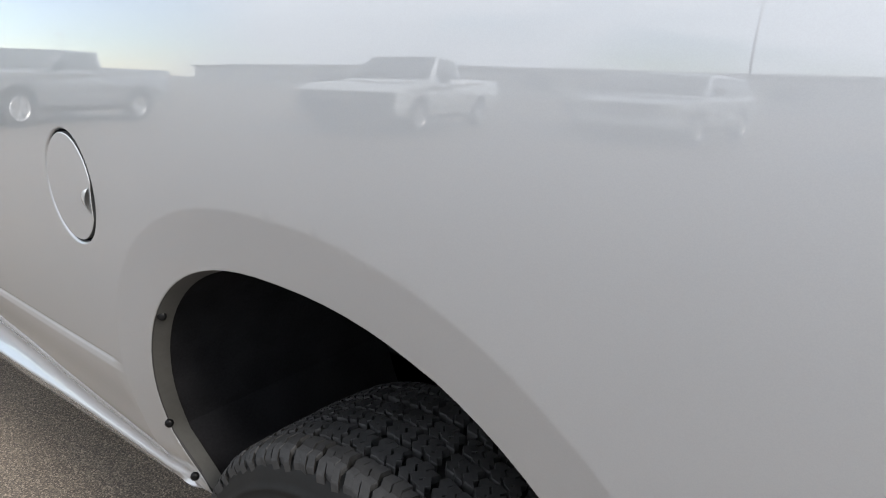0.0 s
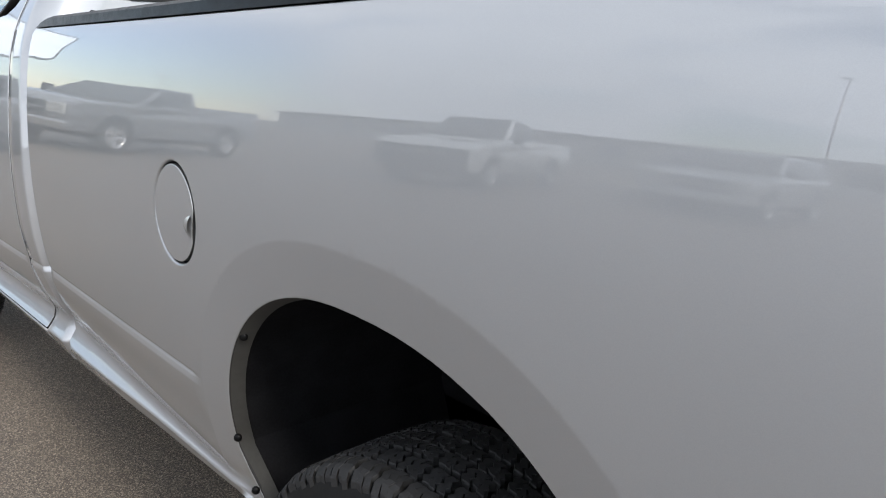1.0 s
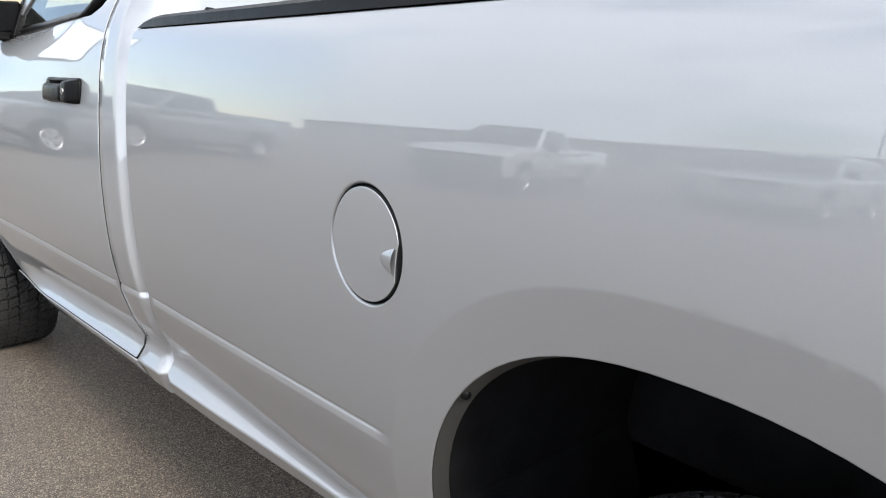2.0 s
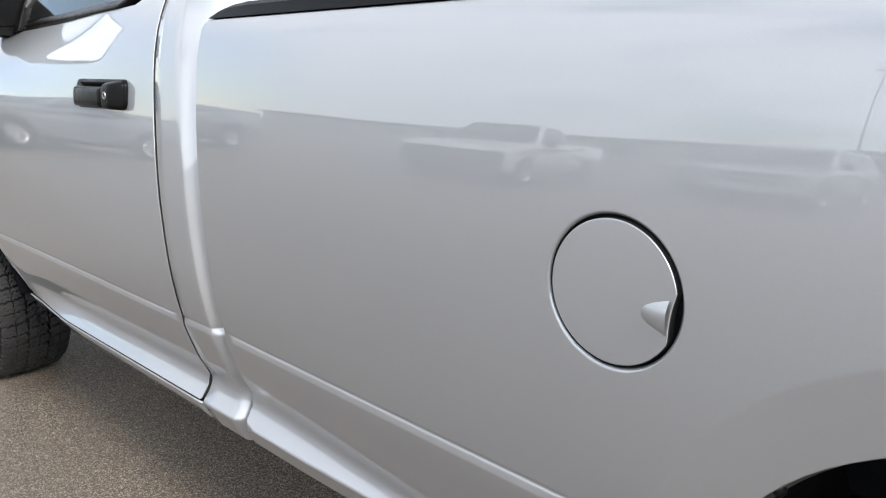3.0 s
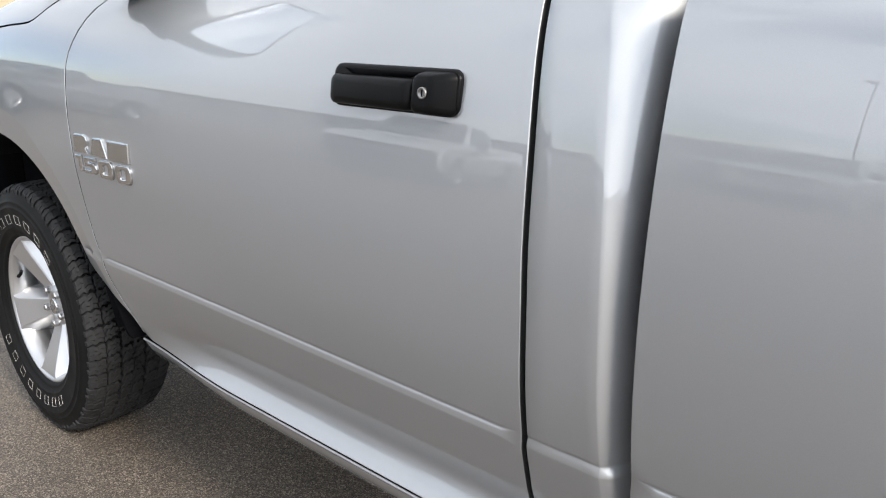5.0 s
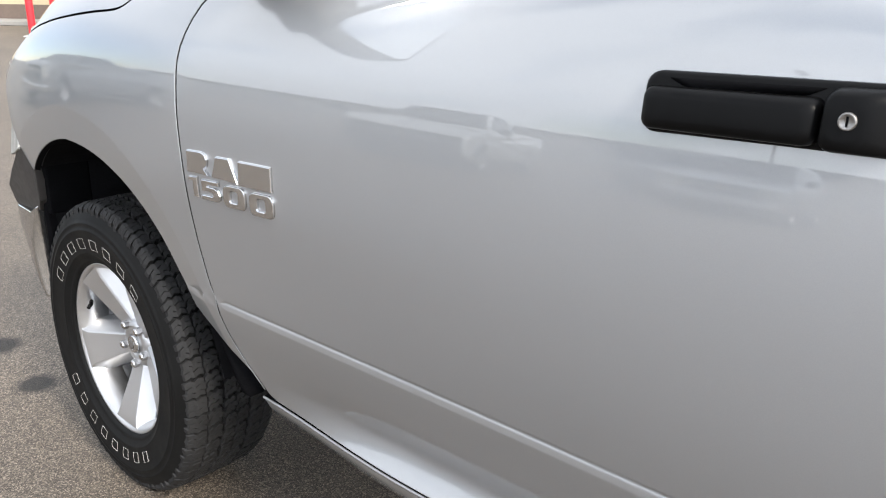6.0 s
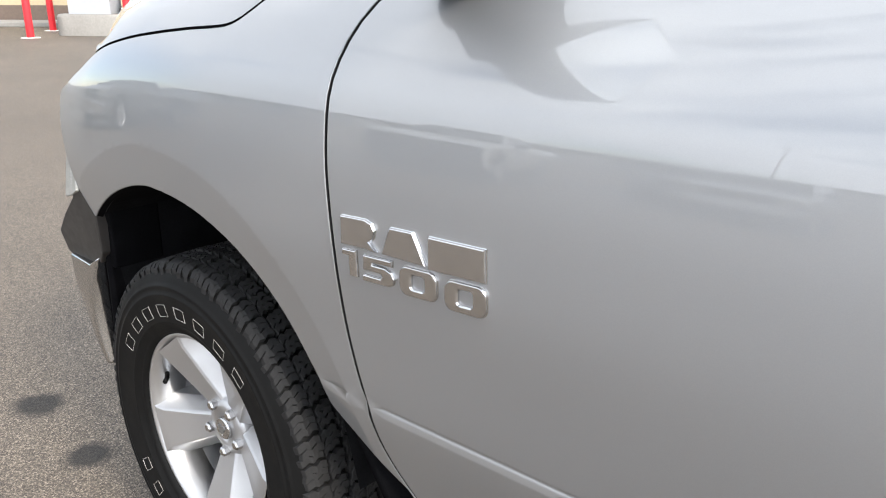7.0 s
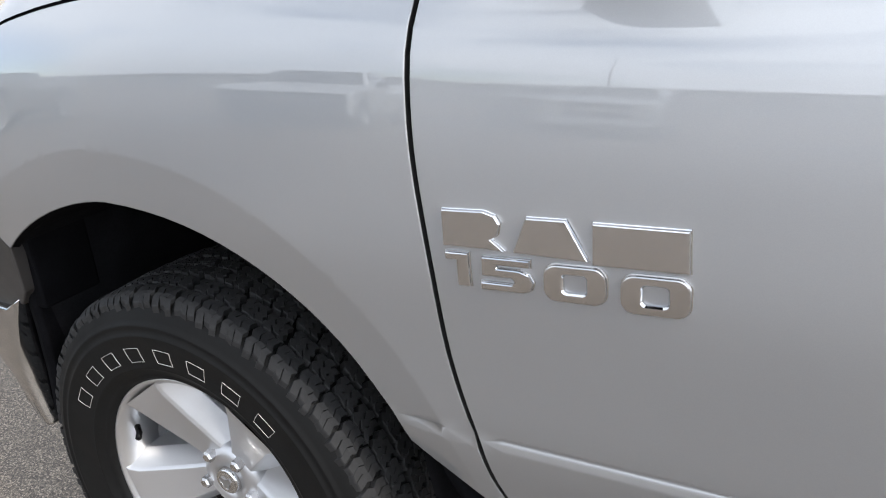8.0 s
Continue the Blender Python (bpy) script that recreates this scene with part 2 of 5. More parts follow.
def part(name, bm, mat, parent=None, label="", smooth=False, bevel=0.0, segments=2):
    me = bm if isinstance(bm, bpy.types.Mesh) else mesh_of(bm, name, mat, smooth or bevel > 0)
    ob = new(name, me)
    ob.parent = parent
    if bevel:
        mod = ob.modifiers.new("edge", "BEVEL")
        mod.width, mod.segments, mod.limit_method, mod.angle_limit = bevel, segments, "ANGLE", radians(32)
        mod.harden_normals = True
    if label:
        ob["label"] = label
    return ob


def box_bm(lo, hi, bm=None):
    bm = bm or bmesh.new()
    vs = [bm.verts.new((x, y, z)) for x in (lo[0], hi[0]) for y in (lo[1], hi[1]) for z in (lo[2], hi[2])]
    for f in ((0, 1, 3, 2), (4, 6, 7, 5), (0, 4, 5, 1), (2, 3, 7, 6), (0, 2, 6, 4), (1, 5, 7, 3)):
        bm.faces.new([vs[i] for i in f])
    return bm


def prism_bm(points, a, b, axis="y", bm=None):
    """A solid from a flat outline, pushed along an axis from a to b."""
    bm = bm or bmesh.new()

    def put(p, c):
        return {"y": (p[0], c, p[1]), "x": (c, p[0], p[1]), "z": (p[0], p[1], c)}[axis]
    f = [bm.verts.new(put(p, a)) for p in points]
    g = [bm.verts.new(put(p, b)) for p in points]
    bm.faces.new(f)
    bm.faces.new(g[::-1])
    for i in range(len(f)):
        j = (i + 1) % len(f)
        bm.faces.new((f[j], f[i], g[i], g[j]))
    bmesh.ops.recalc_face_normals(bm, faces=bm.faces)
    return bm


def lathe_bm(profile, steps=64, centre=(0, 0, 0), bm=None, closed=False):
    """Turned round the y axis: profile of (radius, y)."""
    bm = bm or bmesh.new()
    rings = []
    for k in range(steps):
        a = 2 * math.pi * k / steps
        rings.append([bm.verts.new((centre[0] + r * math.cos(a), centre[1] + y, centre[2] + r * math.sin(a))) for r, y in profile])
    n = len(profile)
    for k in range(steps):
        p, q = rings[k], rings[(k + 1) % steps]
        for i in range(n if closed else n - 1):
            j = (i + 1) % n
            bm.faces.new((p[i], p[j], q[j], q[i]))
    bmesh.ops.recalc_face_normals(bm, faces=bm.faces)
    return bm


def loft_bm(rings, caps=True, bm=None):
    bm = bm or bmesh.new()
    vs = [[bm.verts.new(p) for p in ring] for ring in rings]
    n = len(rings[0])
    for a, b in zip(vs[:-1], vs[1:]):
        for i in range(n):
            j = (i + 1) % n
            bm.faces.new((a[i], a[j], b[j], b[i]))
    if caps:
        bm.faces.new(vs[0][::-1])
        bm.faces.new(vs[-1])
    bmesh.ops.recalc_face_normals(bm, faces=bm.faces)
    return bm


def tube_bm(points, radius, sides=8, closed=False, bm=None):
    bm = bm or bmesh.new()
    pts = [Vector(p) for p in points]
    rings = []
    for i, p in enumerate(pts):
        a = pts[i - 1] if (i or closed) else p
        b = pts[(i + 1) % len(pts)] if (i < len(pts) - 1 or closed) else p
        d = (b - a).normalized()
        u = d.orthogonal().normalized() if not rings else (u - d * u.dot(d)).normalized()
        v = d.cross(u)
        rings.append([bm.verts.new(p + radius * (u * math.cos(2 * math.pi * k / sides) + v * math.sin(2 * math.pi * k / sides))) for k in range(sides)])
    m = len(rings)
    for i in range(m if closed else m - 1):
        p, q = rings[i], rings[(i + 1) % m]
        for k in range(sides):
            bm.faces.new((p[k], p[(k + 1) % sides], q[(k + 1) % sides], q[k]))
    if not closed:
        bm.faces.new(rings[0][::-1])
        bm.faces.new(rings[-1])
    bmesh.ops.recalc_face_normals(bm, faces=bm.faces)
    return bm


def spline(xs, ys):
    """A natural cubic through the given values."""
    xs, ys = np.array(xs, float), np.array(ys, float)
    n, h = len(xs), np.diff(xs)
    a, r = np.eye(n), np.zeros(n)
    for i in range(1, n - 1):
        a[i, i - 1], a[i, i], a[i, i + 1] = h[i - 1], 2 * (h[i - 1] + h[i]), h[i]
        r[i] = 6 * ((ys[i + 1] - ys[i]) / h[i] - (ys[i] - ys[i - 1]) / h[i - 1])
    m = np.linalg.solve(a, r)

    def f(x):
        i = min(max(int(np.searchsorted(xs, x)) - 1, 0), n - 2)
        if x <= xs[0]:
            return float(ys[0] + (x - xs[0]) * ((ys[1] - ys[0]) / h[0] - h[0] * m[1] / 6))
        if x >= xs[-1]:
            return float(ys[-1] + (x - xs[-1]) * ((ys[-1] - ys[-2]) / h[-1] + h[-1] * m[-2] / 6))
        u, v = xs[i + 1] - x, x - xs[i]
        return float((m[i] * u ** 3 + m[i + 1] * v ** 3) / (6 * h[i]) + (ys[i] / h[i] - m[i] * h[i] / 6) * u + (ys[i + 1] / h[i] - m[i + 1] * h[i] / 6) * v)
    return f


def line(xs, ys):
    return lambda x: float(np.interp(x, xs, ys))


def ease(x, a, b):
    u = min(max((x - a) / (b - a), 0.0), 1.0)
    return u * u * (3 - 2 * u)


# ---- ground ----
bm = bmesh.new()
edges_xy = [-900, -250, -80, -30, -12, -6, -3, 0, 3, 6, 12, 30, 80, 250, 900]
grid = [[bm.verts.new((x, y, 0)) for y in edges_xy] for x in edges_xy]
for i in range(len(edges_xy) - 1):
    for j in range(len(edges_xy) - 1):
        bm.faces.new((grid[i][j], grid[i + 1][j], grid[i + 1][j + 1], grid[i][j + 1]))
tagged(part("ground", bm, ASPHALT), "worn brown-grey asphalt of a car lot with oil spots", "ground", kind="structure")

# ---- the silver pickup: its side as a surface y(x, z) ----
CY = 0.98                                   # the truck's middle line
FRONT, REAR, AXLE, TYRE = -3.404, 0.10, 0.377, 0.387
cab_belly = spline([-4.2, -4.05, -3.9, -3.75, -3.6, -3.4, -3.2, -2.9, -2.6, -2.1, -1.6, -1.4],
                   [0.22, 0.092, 0.036, 0.009, -0.0055, -0.0130, -0.0118, -0.0073, -0.0016, 0.0089, 0.0196, 0.024])
bed_belly = spline([-1.4, -0.9, -0.42, 0.1, 0.7, 1.3], [0.0235, 0.0095, -0.0018, -0.0068, -0.0030, 0.018])


def belly(x):
    return cab_belly(x) if x < -1.45 else bed_belly(x)


cab_shape = spline([0.40, 0.45, 0.60, 0.65, 0.70, 0.75, 0.80, 0.85, 0.90, 0.95, 1.00, 1.05, 1.10, 1.15, 1.20, 1.25, 1.30, 1.35, 1.40, 1.46],
                   [0.112, 0.094, 0.0455, 0.0315, 0.0185, 0.0085, 0.0020, -0.0012, -0.0022, -0.0016, 0.0004, 0.0036, 0.0080, 0.0134, 0.020, 0.028, 0.040, 0.058, 0.082, 0.112])
bed_shape = spline([0.40, 0.45, 0.60, 0.65, 0.70, 0.75, 0.80, 0.85, 0.90, 0.95, 1.00, 1.05, 1.10, 1.15, 1.20, 1.25, 1.29, 1.32, 1.36],
                   [0.112, 0.094, 0.049, 0.0365, 0.0250, 0.0165, 0.0105, 0.0065, 0.0040, 0.0029, 0.0030, 0.0043, 0.0067, 0.0104, 0.0155, 0.0225, 0.031, 0.042, 0.065])
nose_shape = spline([0.40, 0.45, 0.60, 0.65, 0.70, 0.75, 0.80, 0.85, 0.90, 0.95, 1.00, 1.05, 1.10, 1.15, 1.20, 1.24, 1.28, 1.32],
                    [0.112, 0.094, 0.046, 0.034, 0.024, 0.018, 0.012, 0.006, 0.001, 0.0, 0.001, 0.003, 0.0078, 0.0165, 0.040, 0.068, 0.112, 0.18])
nose_drop = spline([-4.1, -3.95, -3.8, -3.65, -3.5, -3.33, -3.1, -2.8], [0.15, 0.115, 0.078, 0.043, 0.023, 0.007, 0.0, 0.0])
ledge_z = spline([-3.2, -2.86, -2.02, -1.58, -1.37, -1.01, -0.65, -0.43, 0.0], [0.668, 0.677, 0.6955, 0.7025, 0.709, 0.722, 0.735, 0.742, 0.752])
sill_z = line([-3.0, -2.76, -1.61, -1.4, -0.3], [0.460, 0.464, 0.486, 0.494, 0.522])
# wheel openings: middle x, base z, half width in front, behind, height, squareness in front, behind
REAR_ARCH = (0.047, 0.55, 0.410, 0.466, 0.433, 2.38, 2.32)
FRONT_ARCH = (-3.430, 0.40, 0.640, 0.494, 0.522, 1.56, 2.30)


BANDS = ((REAR_ARCH, 0.175), (FRONT_ARCH, 0.155))


def arch_r(x, z, arch):
    cx, cz, a, c, b, n, k = arch
    if x > cx:
        a, n = c, k
    return (abs((x - cx) / a) ** n + (max(z - cz, 0) / b) ** n) ** (1 / n)


lean = line([-1.75, -1.45, -0.86, -0.66, -0.15, 0.3, 0.6], [1.18, 1.18, 1.16, 1.1, 0.85, 0.65, 0.6])


shelf = line([-3.0, -2.6, -1.6, -1.4, -1.2, -0.8, -0.45], [0.054, 0.062, 0.066, 0.066, 0.057, 0.034, 0.017])


def side_y(x, z):
    front = ease(x, -1.75, -2.85)
    y = belly(x) + (cab_shape(z) if x < -1.45 else bed_shape(z)) * (1 - front) * (lean(x) if z > 0.95 else 1.0) + (nose_shape(z + (nose_drop(x) * ease(z, 0.9, 1.05) if -4.1 < x < -2.8 else 0.0)) * front if front else 0.0)
    # the step of the lower body line, fading out before each wheel
    fade = ease(x, -3.02, -2.93) * (1 - ease(x, -0.455, -0.415))
    d = ledge_z(x) - z
    y -= 0.0041 * fade * min(1.0, max(0.0, d / 0.0135)) * (1 - ease(d, 0.02, 0.11))
    # the pressed edge above the step turns under
    y += 0.0018 * fade * max(0.0, 1 - abs(d + 0.0012) / (0.0040 if d < -0.0012 else 0.0026))
    # the sill flares out below a hollow
    s = sill_z(x) - z
    span = ease(x, -2.84, -2.35) * (1 - ease(x, -0.42, -0.30))
    w = shelf(x)
    y += span * (0.012 * ease(s, -w - 0.060, -w + 0.016) - (0.745 - 0.13 * ease(x, -1.25, -0.7)) * w * min(1.0, max(0.0, (s + w) / w)) ** 1.75) + 0.14 * span * max(0.0, s)
    # chamfered bands round the wheel openings
    for arch, wide in BANDS:
        y += 0.0105 * min(1.0, max(0.0, 1 - (arch_r(x, z, arch) - 1) / wide)) if z > 0.5 else 0.0
    return y


def side_normal(x, z, e=0.0015):
    return Vector(((side_y(x + e, z) - side_y(x - e, z)) / (2 * e), -1.0, (side_y(x, z + e) - side_y(x, z - e)) / (2 * e))).normalized()


def resample(points, step):
    out = []
    for i in range(len(points)):
        a, b = Vector(points[i]), Vector(points[(i + 1) % len(points)])
        n = max(1, int((b - a).length / step + 0.5))
        out += [a + (b - a) * (k / n) for k in range(n)]
    return out


def inside(p, poly):
    hit, n = False, len(poly)
    for i in range(n):
        a, b = poly[i], poly[i - 1]
        if (a[1] > p[1]) != (b[1] > p[1]) and p[0] < (b[0] - a[0]) * (p[1] - a[1]) / (b[1] - a[1]) + a[0]:
            hit = not hit
    return hit


def shrink(poly, d):
    area = sum(poly[i - 1][0] * poly[i][1] - poly[i][0] * poly[i - 1][1] for i in range(len(poly)))
    s = 1 if area > 0 else -1
    out = []
    for i in range(len(poly)):
        e, f = (poly[i] - poly[i - 1]).normalized(), (poly[(i + 1) % len(poly)] - poly[i]).normalized()
        n1, n2 = Vector((-e.y, e.x)) * s, Vector((-f.y, f.x)) * s
        m = n1 + n2
        m = m / max(m.dot(n1), 0.5) if m.length > 1e-6 else n1
        out.append(poly[i] + m * d)
    return out


def skin(name, outline, mat, parent, label="", hole=None, lift=0.0, hem=0.0018, deep=0.022, hole_hem=0.0018, step=0.02, gx=0.04, gz=0.02, rows=(), extra=()):
    """A pressed panel of the truck's side inside an outline of (x, z), its edges turned in."""
    from mathutils.geometry import delaunay_2d_cdt
    outer = resample(outline, step)
    loops = [outer] + ([resample(hole, 0.012)] if hole else [])
    fronts = [shrink(outer, hem)] + ([shrink(loops[1], -hole_hem)] if hole else [])
    pts, edges = [], []
    for f in fronts:
        o = len(pts)
        pts += [Vector(p) for p in f]
        edges += [(o + i, o + (i + 1) % len(f)) for i in range(len(f))]
    nb = len(pts)
    lo_x, hi_x = min(p.x for p in outer), max(p.x for p in outer)
    lo_z, hi_z = min(p.y for p in outer), max(p.y for p in outer)
    keep_in, keep_out = shrink(outer, hem + 0.006), (shrink(loops[1], -hole_hem - 0.006) if hole else None)
    cand = []
    nx, nz = int((hi_x - lo_x) / gx) + 1, int((hi_z - lo_z) / gz) + 1
    for i in range(1, nx):
        x = lo_x + i * (hi_x - lo_x) / nx
        for j in range(1, nz):
            z = lo_z + j * (hi_z - lo_z) / nz
            if not any(abs(z - r(x)) < gz * 0.4 for r in rows):
                cand.append(Vector((x, z)))
        cand += [Vector((x, r(x))) for r in rows]
    near = [(round(p[0] / 0.012), round(p[1] / 0.012)) for p in extra]
    taken = set(near)
    cand = [p for p in cand if (round(p.x / 0.012), round(p.y / 0.012)) not in taken] + [Vector(p) for p in extra]
    pts += [p for p in cand if inside(p, keep_in) and not (keep_out and inside(p, keep_out))]
    v2, _, faces, orig, _, _ = delaunay_2d_cdt(pts, edges, [], 1, 1e-6)
    verts, normals, tris = [], [], []
    for p in v2:
        verts.append((p.x, side_y(p.x, p.y) - lift, p.y))
        normals.append(side_normal(p.x, p.y))
    for f in faces:
        c = sum((Vector(v2[i]) for i in f), Vector((0, 0))) / len(f)
        if not inside(c, fronts[0]) or (hole and inside(c, fronts[1])):
            continue
        a, b, d = (v2[i] for i in f[:3])
        tris.append(tuple(f) if (b - a).cross(d - a) > 0 else tuple(reversed(f)))
    back = {o: i for i, os in enumerate(orig) for o in os}
    o = 0
    walls = set()
    for f, loop, edge in zip(fronts, loops, (hem, hole_hem)):
        n = len(f)
        ring0 = [back[o + i] for i in range(n)]
        o += n
        ring1, ring2 = [], []
        for i in range(n):
            p, q = loop[i], Vector(f[i])
            out = (p - q).normalized()
            y = side_y(p.x, p.y) - lift
            nrm = side_normal(p.x, p.y)
            ring1.append(len(verts))
            verts.append((p.x, y + edge * 0.9, p.y))
            normals.append((nrm * 0.35 + Vector((out.x, 0, out.y))).normalized())
            ring2.append(len(verts))
            verts.append((p.x, y + deep, p.y))
            normals.append(Vector((out.x, 0, out.y)))
        for ra, rb in ((ring0, ring1), (ring1, ring2)):
            for i in range(n):
                j = (i + 1) % n
                if rb is ring2:
                    walls.add(len(tris))
                tris.append((ra[i], ra[j], rb[j], rb[i]))
    me = bpy.data.meshes.new(name)
    me.from_pydata(verts, [], tris)
    me.materials.append(mat)
    me.polygons.foreach_set("use_smooth", [True] * len(me.polygons))
    # make every face agree with its normals
    flip = [p.index for p in me.polygons if p.normal.dot(sum((normals[i] for i in p.vertices), Vector())) < 0]
    if flip:
        tris = [tuple(reversed(t)) if i in set(flip) else t for i, t in enumerate(tris)]
        me.clear_geometry()
        me.from_pydata(verts, [], tris)
        me.polygons.foreach_set("use_smooth", [True] * len(me.polygons))
    # the panel's deep return walls are coloured black for the shade in the gaps
    me.materials.append(SEAL_AND_SHADE)
    for p in me.polygons:
        p.material_index = 1 if p.index in walls else 0
    me.normals_split_custom_set_from_vertices([tuple(n) for n in normals])
    return part(name, me, mat, parent, label)


def arc_points(arch, lo, hi, n=48):
    """Points over a wheel opening from its front foot (x low) to its rear foot, down to the heights lo and hi."""
    cx, cz, a, c, b, k, m = arch
    out = []
    for i in range(n + 1):
        u = math.pi * (1 - i / n)
        co, si = math.cos(u), math.sin(u)
        w, q = (a, k) if co < 0 else (c, m)
        out.append((cx + w * math.copysign(abs(co) ** (2 / q), co), cz + b * abs(si) ** (2 / q)))
    return [p for p in out if p[1] >= (lo if p[0] < cx else hi)]


def band_points(arch, wide):
    """Points along the two sides of a band's outer crease."""
    cx, cz, a, c, b, k, m = arch
    out = []
    for f in (1 + wide * 1.03, 1 + wide * 0.97):
        out += arc_points((cx, cz, a * f, c * f, b * f, k, m), 0.56, 0.56, 90)
    return out


ledges = [lambda x, d=d: ledge_z(x) + d for d in (0.0085, 0.0054, 0.0032, 0.0012, -0.0012, -0.0060, -0.0112, -0.0135, -0.0165, -0.022)]
ledges += [lambda x, d=d: sill_z(x) + d for d in (0.045, 0.036, 0.027, 0.018, 0.009, 0.004, 0.0, -0.004, -0.012)]
ledges += [lambda x, d=d: sill_z(x) + shelf(x) + d for d in (0.05, 0.035, 0.02, 0.008, 0.002, -0.002, -0.008)]
rear_gap = spline([0.40, 0.55, 0.60, 0.75, 0.90, 1.0, 1.1, 1.2, 1.35, 1.46], [-1.585, -1.578, -1.5725, -1.5645, -1.5645, -1.569, -1.5735, -1.5805, -1.588, -1.592])
front_gap = spline([0.46, 0.50, 0.60, 0.65, 0.70, 0.80, 0.90, 1.0, 1.1, 1.15, 1.20, 1.25, 1.32], [-2.768, -2.795, -2.845, -2.853, -2.863, -2.880, -2.886, -2.897, -2.903, -2.902, -2.897, -2.885, -2.855])
belt_z = line([-2.87, -2.70, -2.20, -1.80, -1.72, -1.60], [1.292, 1.306, 1.326, 1.346, 1.352, 1.44])
GAP = 0.0041
truck = thing("pickup_truck", "silver single-cab pickup truck parked on asphalt, clean glossy paint", "pickup truck")

# bed side with its round fuel lid
zs = np.linspace(0, 1, 30)
bed_top = line([-1.42, 0.1, 1.28], [1.314, 1.340, 1.35])
left_edge = [(-1.398 - 0.004 * math.sin(math.pi * u), 0.445 + u * (1.300 - 0.445)) for u in zs]
arch_pts = arc_points(REAR_ARCH, 0.60, 0.60)
bed_low = line([-1.4, -0.9, -0.35, 1.3], [0.444, 0.461, 0.502, 0.53])
bed_outline = left_edge[::-1] + [(x, bed_low(x)) for x in np.linspace(-1.39, -0.370, 20)] + [(-0.326, 0.514), (-0.336, 0.555)] + arch_pts + [
    (arch_pts[-1][0] + 0.004, 0.55), (0.535, 0.50)] + [(x, bed_low(x)) for x in np.linspace(0.58, 1.27, 12)] + [(1.28, 0.6), (1.28, 1.335)] + [
    (x, bed_top(x)) for x in np.linspace(1.26, -1.378, 40)] + [(-1.392, 1.309)]
FUEL = (-0.4535, 1.022, 0.0792)


def circle(cx, cz, r, n=64):
    return [(cx + r * math.cos(a), cz + r * math.sin(a)) for a in np.linspace(0, 2 * math.pi, n, endpoint=False)]


bed = skin("bed_side", bed_outline, PAINT, truck, hole=circle(FUEL[0], FUEL[1], FUEL[2] + 0.0040), rows=ledges, hole_hem=0.0045, extra=band_points(*BANDS[0]))
lid_edge = []
for px, pz in circle(FUEL[0], FUEL[1], FUEL[2], 120):
    d = abs(pz - FUEL[1] + 0.011) / 0.027
    lid_edge.append((px - (0.007 * (1 - d * d) if px > FUEL[0] and d < 1 else 0.0), pz))
fuel_lid = skin("fuel_lid", lid_edge, PAINT, truck, "round silver fuel lid with a finger notch", hem=0.0014, step=0.006, gz=0.015, gx=0.015)
part("fuel_recess", prism_bm([(x, z) for x, z in circle(FUEL[0], FUEL[1], FUEL[2] + 0.012, 40)], 0.0125, 0.05), LINER, truck, "black recess behind the fuel lid")
# raised finger pull, a half cone that opens towards the notch
bm = bmesh.new()
rows = []
for i in range(13):
    u = i / 12
    px = FUEL[0] + FUEL[2] - 0.0088 - 0.034 * (1 - u)
    row = []
    for k in range(13):
        v = k / 6 - 1
        pz = FUEL[1] - 0.011 + v * 0.0200 * u ** 0.45
        row.append(bm.verts.new((px, side_y(px, pz) + 0.0008 - 0.0085 * u ** 0.8 * (1 - v * v) ** 0.8, pz)))
    rows.append(row)
for a, b in zip(rows[:-1], rows[1:]):
    for k in range(12):
        bm.faces.new((a[k], a[k + 1], b[k + 1], b[k]))
bmesh.ops.remove_doubles(bm, verts=bm.verts, dist=1e-5)
bmesh.ops.recalc_face_normals(bm, faces=bm.faces)
part("finger_pull", bm, PAINT, fuel_lid, smooth=True)

# black cap along the bed rail, its front end tapered
sections = []
for x in (-1.375, -1.365, -1.34, -1.30, -1.25, -0.9, -0.4, 0.1, 0.6, 1.26):
    y, z, h = side_y(x, bed_top(x)) - 0.002, bed_top(x) + 0.002, 0.020 * min(1.0, 0.12 + (x + 1.375) / 0.06) + 0.003 * ease(x, -1.3, -1.26)
    sections.append([(x, y, z), (x, y + 0.003, z + h * 0.75), (x, y + 0.010, z + h), (x, y + 0.075, z + h), (x, y + 0.082, z + h * 0.8), (x, y + 0.082, z - 0.01)])
part("rail_cap", loft_bm(sections), BLACK, truck, "black ribbed plastic bed rail cap", smooth=False)
part("rail_clip", tube_bm([(-1.19, 0.14, 1.345), (-1.17, 0.135, 1.352), (-1.15, 0.14, 1.350), (-1.13, 0.135, 1.345)], 0.004, 6), BLACK, truck, "small black clip on the bed rail")

# turned-in lip of the rear opening, coloured dark for its shade, with its fixing screws
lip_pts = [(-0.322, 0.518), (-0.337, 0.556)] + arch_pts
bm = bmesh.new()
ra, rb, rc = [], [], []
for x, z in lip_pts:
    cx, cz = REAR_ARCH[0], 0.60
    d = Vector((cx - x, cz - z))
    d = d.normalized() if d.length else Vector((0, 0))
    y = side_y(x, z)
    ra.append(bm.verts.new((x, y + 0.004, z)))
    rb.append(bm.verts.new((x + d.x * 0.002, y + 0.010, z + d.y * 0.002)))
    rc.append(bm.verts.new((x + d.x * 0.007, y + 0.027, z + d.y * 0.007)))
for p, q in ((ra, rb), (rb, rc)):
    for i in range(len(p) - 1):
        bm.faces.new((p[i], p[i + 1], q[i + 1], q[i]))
part("arch_lip", bm, LIP_SHADE, truck, "lip of the wheel opening, coloured dark grey for its shade", smooth=True)
